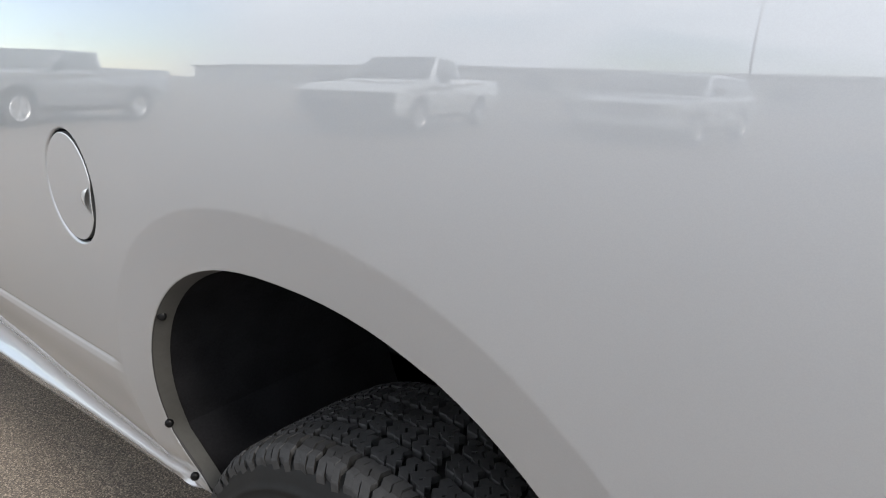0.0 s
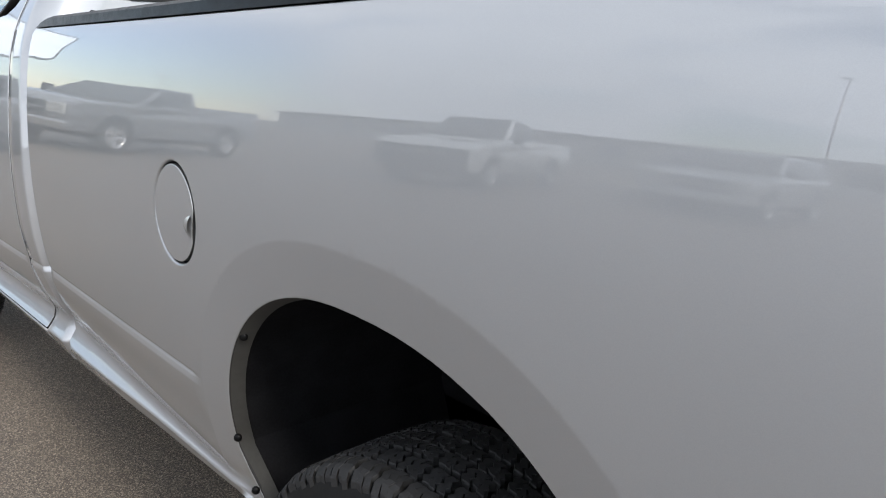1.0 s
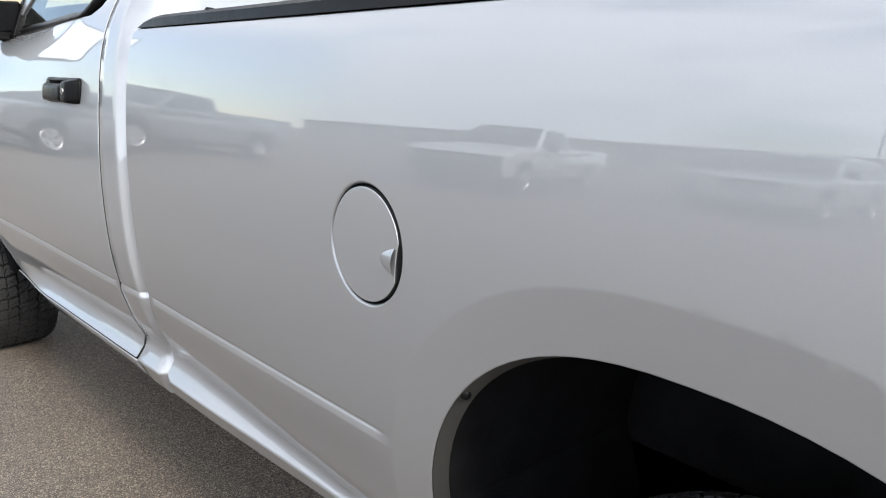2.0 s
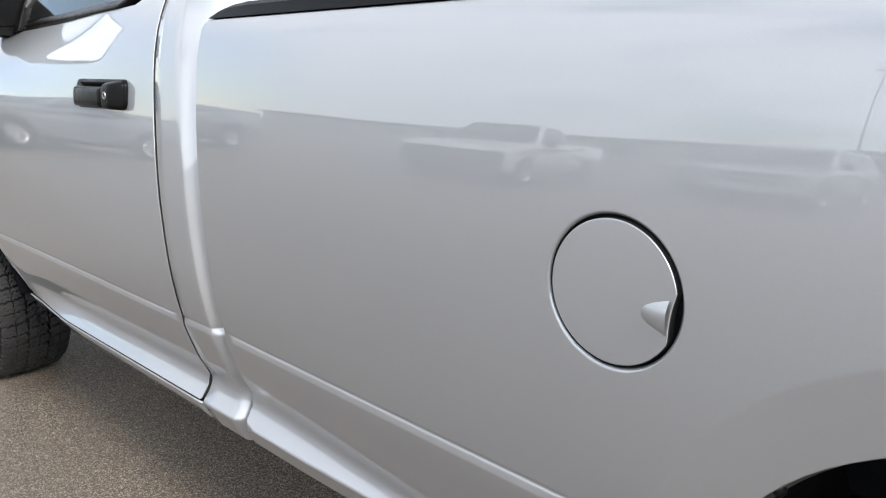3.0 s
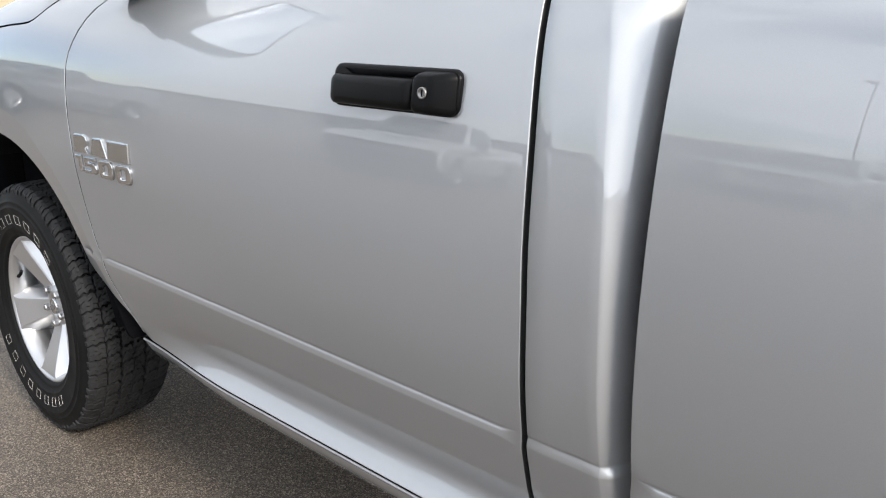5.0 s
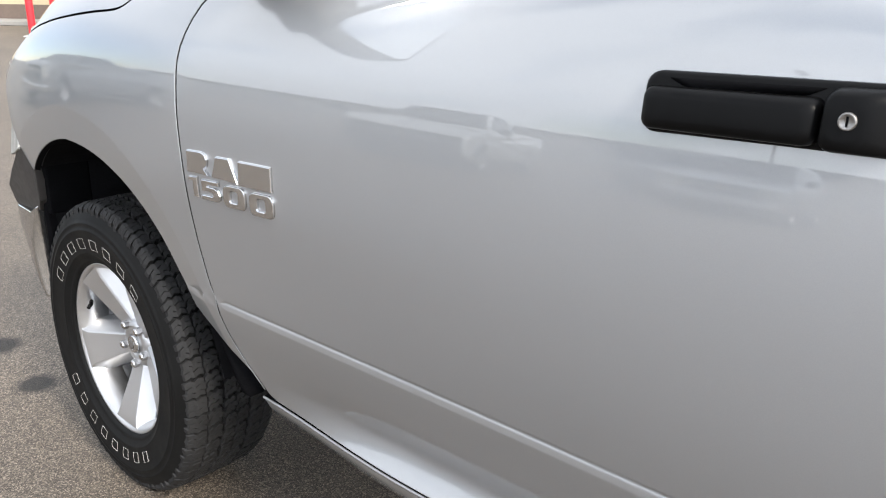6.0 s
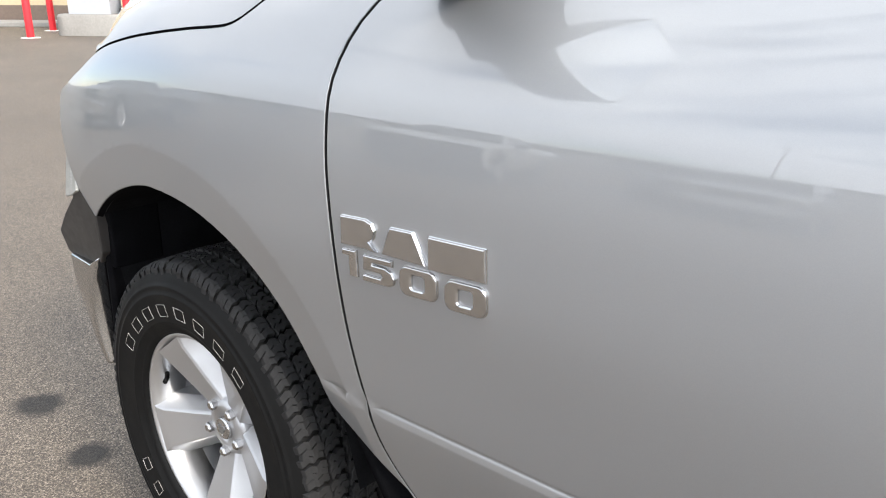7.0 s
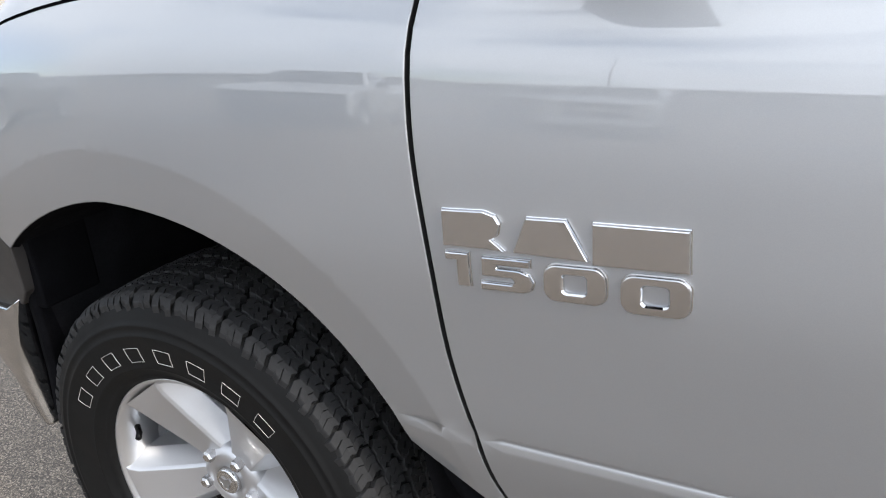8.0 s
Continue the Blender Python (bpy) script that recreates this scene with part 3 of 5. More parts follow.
for sx, sz, sy in ((-0.266, 0.860, 0.021), (-0.322, 0.667, 0.030), (-0.288, 0.583, 0.040)):
    screw = part("liner_screw", lathe_bm([(0.0, -0.002), (0.004, -0.002), (0.0068, 0.0), (0.0068, 0.004)], 14, (0, 0, 0)), BLACK, truck, smooth=True)
    screw.matrix_local = pose(sx, sy, sz, 0, 0, 55)

# door, fender
door_out = [(front_gap(z) + 0.0030, z) for z in np.linspace(0.475, 1.285, 34)] + [(x, belt_z(x)) for x in np.linspace(-2.84, -1.72, 30)] + [
    (-1.67, 1.372), (-1.645, 1.40), (-1.62, 1.44)] + [(rear_gap(z) - GAP, z) for z in np.linspace(1.44, 0.492, 36)] + [
    (x, sill_z(x) + 0.0018) for x in np.linspace(-1.592, -2.75, 24)]
door = skin("door", door_out, PAINT, truck, rows=ledges)
hood_z = line([-4.0, -3.905, -3.86, -3.817, -3.739, -3.694, -3.656, -3.622, -3.59, -3.53, -3.475, -3.38, -3.298, -3.235, -3.205, -3.185, -3.168, -3.15, -3.131, -3.115, -3.10],
              [1.00, 1.054, 1.070, 1.085, 1.115, 1.137, 1.155, 1.165, 1.172, 1.183, 1.191, 1.202, 1.210, 1.2145, 1.2175, 1.222, 1.230, 1.244, 1.263, 1.282, 1.296])
farch = arc_points(FRONT_ARCH, 0.782, 0.60)
fender_out = farch + [(-2.815, 0.52), (-2.79, 0.478)] + [(front_gap(z) - 0.0030, z) for z in np.linspace(0.485, 1.285, 34)] + [
    (x, hood_z(x)) for x in list(np.linspace(-2.885, -3.09, 8)) + list(np.linspace(-3.10, -3.25, 16)) + list(np.linspace(-3.275, -3.902, 28))] + [(-3.903, 1.042), (-3.893, 1.012), (-3.874, 0.965), (-3.858, 0.922), (-3.838, 0.884), (-3.803, 0.83), (-3.772, 0.782), (-3.80, 0.775)]
fender = skin("fender", fender_out, PAINT, truck, rows=ledges, extra=band_points(*BANDS[1]))
# lip inside the front opening
bm = bmesh.new()
ra, rb = [], []
for x, z in farch:
    d = (Vector((FRONT_ARCH[0], 0.45)) - Vector((x, z))).normalized()
    y = side_y(x, z)
    ra.append(bm.verts.new((x, y + 0.004, z)))
    rb.append(bm.verts.new((x + d.x * 0.004, y + 0.016, z + d.y * 0.004)))
for i in range(len(ra) - 1):
    bm.faces.new((ra[i], ra[i + 1], rb[i + 1], rb[i]))
part("fender_lip", bm, LINER, truck, smooth=True)


# cab corner behind the door: flat, then turned in towards the back wall
corner_x = spline([0.43, 0.75, 0.90, 1.04, 1.12, 1.22, 1.30, 1.44], [-1.442, -1.445, -1.4515, -1.4615, -1.470, -1.483, -1.496, -1.512])


def corner_row(z):
    zz = min(z, 1.44)
    lean = max(0.0, z - 1.44) * 0.42
    x0, x1 = rear_gap(zz) + GAP, corner_x(zz)
    low = 0.004 * ease(ledge_z(-1.5) - z, -0.002, 0.012)
    pts = []
    for u in (0.0, 0.04, 0.3, 0.6, 0.85, 1.0):
        x = x0 + (x1 - x0) * u
        pts.append((x, side_y(min(x, -1.451), zz) + lean + (0.003 if u == 0 else 0.0), z))
    y1 = side_y(min(x1, -1.451), zz) + lean
    wide = (-1.418 - x1) / 0.046
    for dx, dy in ((0.003, 0.0010), (0.007, 0.0040), (0.014, 0.0105), (0.022, 0.0185), (0.029, 0.0265), (0.035, 0.0355), (0.040, 0.047), (0.0435, 0.062), (0.0455, 0.085), (0.046, 0.14)):
        e = ease(dx, 0.002, 0.015)
        pts.append((x1 + dx * wide + low * e, y1 + dy - low * 0.55 * e * (1 - ease(dx, 0.0435, 0.046)), z))
    return pts


levels = sorted([0.432, 0.445, 0.460, 0.475] + [sill_z(-1.5) + d for d in (-0.004, 0.0, 0.005)] + list(np.linspace(0.505, 0.675, 17)) + [ledge_z(-1.5) + d for d in (0.0085, 0.0054, 0.0032, 0.0012, -0.0015, -0.0072, -0.0120, -0.0140, -0.0170, -0.022)] + list(np.linspace(0.735, 1.44, 30)) + [1.5, 1.6, 1.7, 1.78])
bm = bmesh.new()
grid = [[bm.verts.new(p) for p in corner_row(z)] for z in levels]
for i in range(len(grid) - 1):
    for k in range(len(grid[0]) - 1):
        bm.faces.new((grid[i][k], grid[i][k + 1], grid[i + 1][k + 1], grid[i + 1][k]))
bmesh.ops.recalc_face_normals(bm, faces=bm.faces)
part("cab_corner", bm, PAINT, truck, smooth=True)
# dark returns inside the door gaps
for gap, lo, hi in ((rear_gap, 0.505, 1.43), (front_gap, 0.49, 1.28)):
    bm = bmesh.new()
    strip = []
    for z in np.linspace(lo, hi, 40):
        x = gap(z)
        strip.append([bm.verts.new((x + dx, side_y(x, z) + dy, z)) for dx, dy in ((-0.010, 0.028), (-0.010, 0.018), (0.010, 0.018), (0.010, 0.028))])
    for a, b in zip(strip[:-1], strip[1:]):
        for k in range(3):
            bm.faces.new((a[k], a[k + 1], b[k + 1], b[k]))
    part("gap_seal", bm, LINER, truck, "black rubber door seal")

# sill under the door: rolled edge with a pinched seam
rows, dark_rows = [], []
for x in np.linspace(-2.80, -1.584, 30):
    z = sill_z(x)
    y = side_y(x, z + 0.004)
    dark_rows.append([(x, y + 0.016, z + 0.012), (x, y + 0.010, z - 0.001), (x, y + 0.0015, z - 0.0030)])
    rows.append([(x, y + 0.0015, z - 0.0026), (x, y - 0.0005, z - 0.0016), (x, y - 0.0024, z - 0.0026), (x, y - 0.0030, z - 0.0052), (x, y - 0.0012, z - 0.0080), (x, y + 0.0030, z - 0.0092),
                 (x, y + 0.0040, z - 0.0105), (x, y + 0.0042, z - 0.0140), (x, y + 0.0130, z - 0.0320), (x, y + 0.0280, z - 0.0560), (x, y + 0.040, z - 0.064), (x, y + 0.16, z - 0.066)])
bm = bmesh.new()
vs = [[bm.verts.new(p) for p in r] for r in dark_rows]
for a, b in zip(vs[:-1], vs[1:]):
    for k in range(len(a) - 1):
        bm.faces.new((a[k], b[k], b[k + 1], a[k + 1]))
part("sill_seal", bm, LINER, truck, "black gap seal under the door")
bm = bmesh.new()
vs = [[bm.verts.new(p) for p in r] for r in rows]
for a, b in zip(vs[:-1], vs[1:]):
    for k in range(len(a) - 1):
        bm.faces.new((a[k], b[k], b[k + 1], a[k + 1]))
bm.faces.new(vs[-1])
bmesh.ops.recalc_face_normals(bm, faces=bm.faces)
part("sill", bm, PAINT, truck, "silver rolled sill under the door", smooth=True)

# door furniture: belt strip, upper frame, glass
def pane_y(z):
    return 0.150 + (z - 1.33) * 0.43


rows = []
for x in np.linspace(-2.80, -1.80, 30):
    z = belt_z(x)
    y = side_y(x, z)
    h = 0.030 - 0.012 * (x + 2.8)
    rows.append([(x, y + 0.012, z - 0.004), (x, y - 0.004, z + 0.001), (x, y + 0.001, z + h * 0.55), (x, y + 0.012, z + h), (x, y + 0.03, z + h + 0.002), (x, y + 0.04, z - 0.02)])
for x, z0 in ((-1.765, 1.353), (-1.745, 1.366), (-1.728, 1.388), (-1.722, 1.42), (-1.728, 1.50)):
    y = side_y(x, min(z0, 1.44)) + max(0, z0 - 1.44) * 0.42
    rows.append([(x, y + 0.012, z0 - 0.004), (x, y - 0.002, z0), (x - 0.006, y + 0.001, z0 + 0.012), (x - 0.016, y + 0.010, z0 + 0.016), (x - 0.02, y + 0.03, z0 + 0.018), (x, y + 0.04, z0 - 0.01)])
part("belt_strip", loft_bm(rows), BLACK, door, "black rubber window strip", smooth=True)


def on_pane(points, lift=0.0, thick=0.02):
    """A leaning solid in the plane of the side glass."""
    bm = bmesh.new()
    f = [bm.verts.new((x, pane_y(z) - lift, z)) for x, z in points]
    g = [bm.verts.new((x, pane_y(z) - lift + thick, z)) for x, z in points]
    bm.faces.new(f)
    bm.faces.new(g[::-1])
    for i in range(len(f)):
        j = (i + 1) % len(f)
        bm.faces.new((f[j], f[i], g[i], g[j]))
    bmesh.ops.recalc_face_normals(bm, faces=bm.faces)
    return bm


glass = part("side_window", on_pane([(-2.72, 1.31), (-2.70, 1.345), (-2.16, 1.755), (-1.76, 1.775), (-1.715, 1.74), (-1.73, 1.33)], 0, 0.004), GLASS, door, "tinted side window")
part("window_frame", on_pane([(-2.86, 1.28), (-2.80, 1.33), (-2.20, 1.80), (-1.60, 1.83), (-1.60, 1.40), (-1.66, 1.40), (-1.70, 1.74), (-1.75, 1.775), (-2.15, 1.755), (-2.69, 1.345), (-2.70, 1.28)], 0.008, 0.05), PAINT, door, bevel=0.006)
part("sail_cover", on_pane([(-2.83, 1.29), (-2.80, 1.34), (-2.665, 1.44), (-2.648, 1.305)], 0.014, 0.03), BLACK, door, "black mirror mount cover", bevel=0.004)

# black door mirror
def fillet(poly, r, n=5):
    """The outline with its corners rounded."""
    out = []
    pts = [Vector(p) for p in poly]
    for k, b in enumerate(pts):
        u, v = (pts[k - 1] - b).normalized(), (pts[(k + 1) % len(pts)] - b).normalized()
        half = u.angle(v) / 2
        cut = r / math.tan(half)
        c = b + (u + v).normalized() * (r / math.sin(half))
        p, q = b + u * cut - c, b + v * cut - c
        for i in range(n + 1):
            w = p.lerp(q, i / n).normalized() * r
            out.append((c.x + w.x, c.y + w.y))
    return out


MIRROR_SHAPE = [Vector(p) for p in ((-0.273, 1.352), (-0.238, 1.329), (-0.014, 1.314), (-0.014, 1.578), (-0.273, 1.578))]
mirror = part("door_mirror", loft_bm([[(x, y, z) for y, z in fillet(shrink(MIRROR_SHAPE, s), max(0.018, 0.030 - s * 0.2))]
              for x, s in ((-2.815, 0.075), (-2.805, 0.048), (-2.785, 0.022), (-2.755, 0.006), (-2.72, 0.0), (-2.662, 0.0), (-2.655, 0.002), (-2.652, 0.006), (-2.654, 0.010))]), BLACK, truck, "black plastic door mirror", smooth=True)
part("mirror_glass", loft_bm([[(x, y, z) for y, z in fillet(shrink(MIRROR_SHAPE, s), 0.022)] for x, s in ((-2.656, 0.0095), (-2.6525, 0.0095), (-2.6518, 0.0105))]), MIRROR, mirror, "mirror glass")
part("mirror_arm", loft_bm([[(-2.80, y, 1.318), (-2.685, y, 1.318), (-2.685, y, 1.42), (-2.80, y, 1.42)] for y in (-0.06, 0.02, 0.10, 0.17)]), BLACK, mirror, bevel=0.008)
part("mirror_foot", loft_bm([[(-2.80, y, z), (-2.69, y, z), (-2.69, y, 1.33), (-2.80, y, 1.33)] for y, z in ((0.03, 1.305), (0.06, 1.294), (0.12, 1.292), (0.15, 1.30))]), BLACK, mirror, bevel=0.006)

# black pull handle with a lock
HZ, HX0, HX1 = 1.166, -1.953, -1.696


def handle_y(x):
    return side_y(x, HZ)


def rounded(x0, x1, z0, z1, r, n=5, skew=0.0):
    out = []
    for cx, cz, a0 in ((x1 - r, z1 - r, 0), (x0 + r, z1 - r, 90), (x0 + r, z0 + r, 180), (x1 - r, z0 + r, 270)):
        for k in range(n + 1):
            a = radians(a0 + 90 * k / n)
            px = cx + r * math.cos(a)
            out.append((px, cz + r * math.sin(a) + skew * (px - (x0 + x1) / 2)))
    return out


def stacked(outline_of, steps, mat, name, parent, label=""):
    """A cushion-like solid on the door: outlines shrunk step by step, each lifted off the surface."""
    rings = []
    for shrink_by, lift in steps:
        rings.append([(x, handle_y(x) + (z - HZ) * 0.11 - min(lift, 0.007) - max(0.0, lift - 0.007) * (0.50 + 0.50 * ease(x, -1.955, -1.880)), z) for x, z in outline_of(shrink_by)])
    return part(name, loft_bm(rings), mat, parent, label, smooth=True)


stacked(lambda d: rounded(HX0 + d, HX1 - d, HZ - 0.032 + d, HZ + 0.032 - d, 0.016 - d * 0.4, 5, 0.02),
        ((0, -0.002), (0.0004, 0.005), (0.003, 0.0075), (0.006, 0.008)), BLACK, "door_handle", door, "black plastic door handle with a key lock")
stacked(lambda d: rounded(-1.9505 + d, -1.7670 - d, HZ - 0.0285 + d * 0.7, HZ + 0.0165 - d * 0.7, 0.012 - d * 0.3, 5, 0.02),
        ((0, 0.005), (0.0008, 0.019), (0.0035, 0.0255), (0.009, 0.029), (0.016, 0.0300)), BLACK, "grip", door)
# the lock housing falls away in a long slope towards its end
rings = []
for x0, x1, h, lift in ((-1.7655, -1.6980, 0.0300, 0.006), (-1.7655, -1.7000, 0.0296, 0.0100), (-1.7650, -1.7125, 0.0275, 0.0215), (-1.7640, -1.7210, 0.0255, 0.0275), (-1.7615, -1.7260, 0.0225, 0.0298), (-1.7560, -1.7300, 0.0160, 0.0303)):
    rings.append([(x, handle_y(x) + (z - HZ) * 0.11 - lift, z) for x, z in rounded(x0, x1, HZ - h, HZ + h, min(0.011, (x1 - x0) * 0.4), 5, 0.02)])
part("lock_housing", loft_bm(rings), BLACK, door, smooth=True)
def hollow(d):
    """Lens-shaped outline over the grip, for a flat patch that stands for a shaded opening."""
    us = np.linspace(0, 1, 13)
    top = [(-1.925 + 0.155 * u, HZ + 0.0255 - d + 0.02 * (0.155 * u - 0.1)) for u in us]
    low = [(x, z - (0.0165 - d) * math.sin(math.pi * u) ** 0.7) for u, (x, z) in zip(us[1:-1], top[1:-1])]
    return top + low[::-1]


# thin dark patch laid on the plate as the shade of the grip opening
stacked(hollow, ((0, 0.0078), (0.0003, 0.0082), (0.0006, 0.0084)), LINER, "grip_hollow", door)
lock = part("lock", lathe_bm([(0.0, -0.0005), (0.0052, -0.0005), (0.0062, -0.0016), (0.0078, -0.0016), (0.0082, 0.0), (0.0082, 0.01)], 28), STEEL, door, "bright metal key lock", smooth=True)
lock.location = (-1.741, handle_y(-1.744) - 0.0310, HZ + 0.002)
slot = part("key_slot", box_bm((-0.0009, -0.0012, -0.0045), (0.0009, 0.001, 0.0045)), LINER, door)
slot.location = lock.location

# raised chrome marks on the door: three plain blocks over a number


def raised(name, outline, y, depth, inset, mat_side, mat_top, parent):
    """A raised mark on a thin foot, with a rolled edge and a plane face."""
    poly = [Vector(p) for p in outline]
    fit = np.linalg.lstsq(np.array([(p.x, p.y, 1.0) for p in poly]), np.array([y(p.x, p.y) for p in poly]), rcond=None)[0]
    bm = bmesh.new()
    rings = []
    for wide, lift in ((-0.0009, 0.0), (-0.0009, 0.30), (0.0, 0.34), (0.0, 0.70), (inset * 0.3, 0.90), (inset, 1.0)):
        rings.append([bm.verts.new((p.x, float(fit[0] * p.x + fit[1] * p.y + fit[2]) + (0.0006 if lift == 0 else -depth * lift), p.y)) for p in shrink(poly, wide)])
    n = len(poly)
    for a, b in zip(rings[:-1], rings[1:]):
        for i in range(n):
            j = (i + 1) % n
            bm.faces.new((a[i], a[j], b[j], b[i]))
    cap = bm.faces.new(rings[-1])
    bmesh.ops.recalc_face_normals(bm, faces=bm.faces)
    cap.material_index = 1
    me = mesh_of(bm, name, mat_side, False)
    me.materials.append(mat_top)
    return part(name, me, mat_side, parent)


def door_y(x, z):
    return side_y(x, z) + 0.0005


def ring_digit(x0, x1, z0, z1, y, depth, inset, parent):
    """A broad rounded ring with a narrow rounded opening."""
    rings = []
    w, h = (x1 - x0) / 2, (z1 - z0) / 2
    for e, r, lift in ((-0.0009, 0.0144, 0.0), (-0.0009, 0.0144, 0.30), (0.0, 0.0135, 0.34), (0.0, 0.0135, 0.70), (inset * 0.3, 0.0131, 0.90), (inset, 0.012, 1.0), (w * 0.63 - inset, 0.006, 1.0), (w * 0.63, 0.005, 0.6), (w * 0.63, 0.005, 0.0)):
        ex, ez = e, e if e < w * 0.4 else h - w * (0.31 if e == w * 0.63 else 0.36)
        pts = rounded(x0 + ex, x1 - ex, z0 + ez, z1 - ez, min(r, h - ez - 0.0004), 6, 0.05)
        rings.append([(px, y(px, pz) - depth * lift, pz) for px, pz in pts])
    bm = loft_bm(rings, caps=False)
    me = mesh_of(bm, "badge_digit", CHROME, False)
    me.materials.append(SATIN)
    for p in me.polygons:
        p.material_index = 1 if abs(p.normal.y) > 0.9 else 0
    return part("badge_digit", me, CHROME, parent, "raised chrome number")


for outline in (((-2.8655, 0.9812), (-2.8165, 0.9840), (-2.8035, 0.9805), (-2.7982, 0.9720), (-2.8010, 0.9600), (-2.8085, 0.9540), (-2.7940, 0.9424), (-2.8150, 0.9428), (-2.8650, 0.9405)),
                ((-2.7690, 0.9822), (-2.7271, 0.9842), (-2.7035, 0.9438), (-2.7841, 0.9428)),
                ((-2.7003, 0.9843), (-2.6085, 0.9876), (-2.6065, 0.9455), (-2.6999, 0.9412))):
    raised("badge_block", outline, door_y, 0.0060, 0.0016, CHROME, SATIN, door)["label"] = "chrome badge block"
for outline in (((-2.8640, 0.9335), (-2.8362, 0.9350), (-2.8355, 0.8962), (-2.8505, 0.8952), (-2.8508, 0.9255), (-2.8640, 0.9250)),
                ((-2.8205, 0.9335), (-2.7660, 0.9362), (-2.7662, 0.9275), (-2.8035, 0.9258), (-2.8035, 0.9222), (-2.7780, 0.9232), (-2.7670, 0.9195), (-2.7625, 0.9110), (-2.7655, 0.9022), (-2.7740, 0.8978),
                 (-2.8230, 0.8952), (-2.8228, 0.9040), (-2.7870, 0.9058), (-2.7840, 0.9095), (-2.7870, 0.9130), (-2.8215, 0.9118))):
    raised("badge_digit", outline, door_y, 0.0058, 0.0016, CHROME, SATIN, door)["label"] = "raised chrome number"
ring_digit(-2.7515, -2.6857, 0.8960, 0.9370, door_y, 0.0058, 0.0018, door)
ring_digit(-2.6718, -2.6045, 0.8965, 0.9378, door_y, 0.0058, 0.0018, door)

# bonnet: rises from the shut line to a soft crown, its front edge swept forward towards the middle
bm = bmesh.new()
cols = []
for s in np.linspace(0, 1, 120):
    col = []
    for dy in (0.0, 0.0015, 0.006, 0.014, 0.026, 0.042, 0.065, 0.10, 0.15, 0.22, 0.32, 0.45, 0.62, 0.9):
        d = max(dy, 0.0)
        fx = -3.672 - 1.25 * min(d, 0.16) - 0.25 * max(0.0, d - 0.16)
        x = fx + s * (-2.80 - fx)
        xe = max(x, -3.672)
        z0 = hood_z(xe) + 0.0050
        y0 = side_y(xe, min(hood_z(xe), 1.30)) + 0.0045
        z = z0 + 0.088 * (1 - math.exp(-d / 0.055)) + 0.07 * (1 - math.exp(-d / 0.4))
        z -= 0.05 * max(0.0, 1 - (x - fx) / 0.10) ** 2 * ease(d, 0.0, 0.05)
        y = y0 + d + (CY - 0.97) * d / 0.9
        col.append((x, y, z))
    col.append((col[-1][0], CY, col[-1][2] + 0.002))
    cols.append(col + [(px, 2 * CY - py, pz) for px, py, pz in col[-2::-1]])
cols.insert(0, [(px + 0.01, py, pz - 0.07) for px, py, pz in cols[0]])
vs = [[bm.verts.new(p) for p in c] for c in cols]
for a, b in zip(vs[:-1], vs[1:]):
    for k in range(len(a) - 1):
        bm.faces.new((a[k], a[k + 1], b[k + 1], b[k]))
bmesh.ops.recalc_face_normals(bm, faces=bm.faces)
part("bonnet", bm, PAINT, truck, smooth=True)
bm = bmesh.new()
strip = []
for x in np.linspace(-3.68, -2.84, 120):
    z = hood_z(x)
    strip.append([bm.verts.new((x, side_y(x, min(z, 1.30)) + dy, z + dz)) for dy, dz in ((0.0052, -0.015), (0.0085, 0.0085))])
for a, b in zip(strip[:-1], strip[1:]):
    bm.faces.new((a[0], a[1], b[1], b[0]))
part("bonnet_seal", bm, LINER, truck, "black seal under the bonnet edge")
rows = []
for x in np.linspace(-3.88, -3.64, 8):
    z, y = hood_z(x) - 0.02, side_y(x, hood_z(x) - 0.02) + 0.016
    rows.append([(x, y, z), (x, y + 0.12, z - 0.01), (x, CY, z - 0.02), (x, 2 * CY - y - 0.12, z - 0.01), (x, 2 * CY - y, z), (x, 2 * CY - y - 0.02, z - 0.05), (x, y + 0.02, z - 0.05)])
part("nose_panel", loft_bm(rows), LINER, truck, "dark panel behind the headlamps")


# nose: headlamps, grille, bumper
def bulged(ring, side):
    """A four-cornered ring whose outer edge swells between its top and its bottom."""
    top, low = Vector(ring[0]), Vector(ring[3])
    swell = [math.sin(math.pi * k / 5) for k in range(1, 5)]
    return ring + [tuple(low.lerp(top, (k + 1) / 5) + Vector((-0.022, -0.012 * side, 0)) * swell[k]) for k in range(4)]


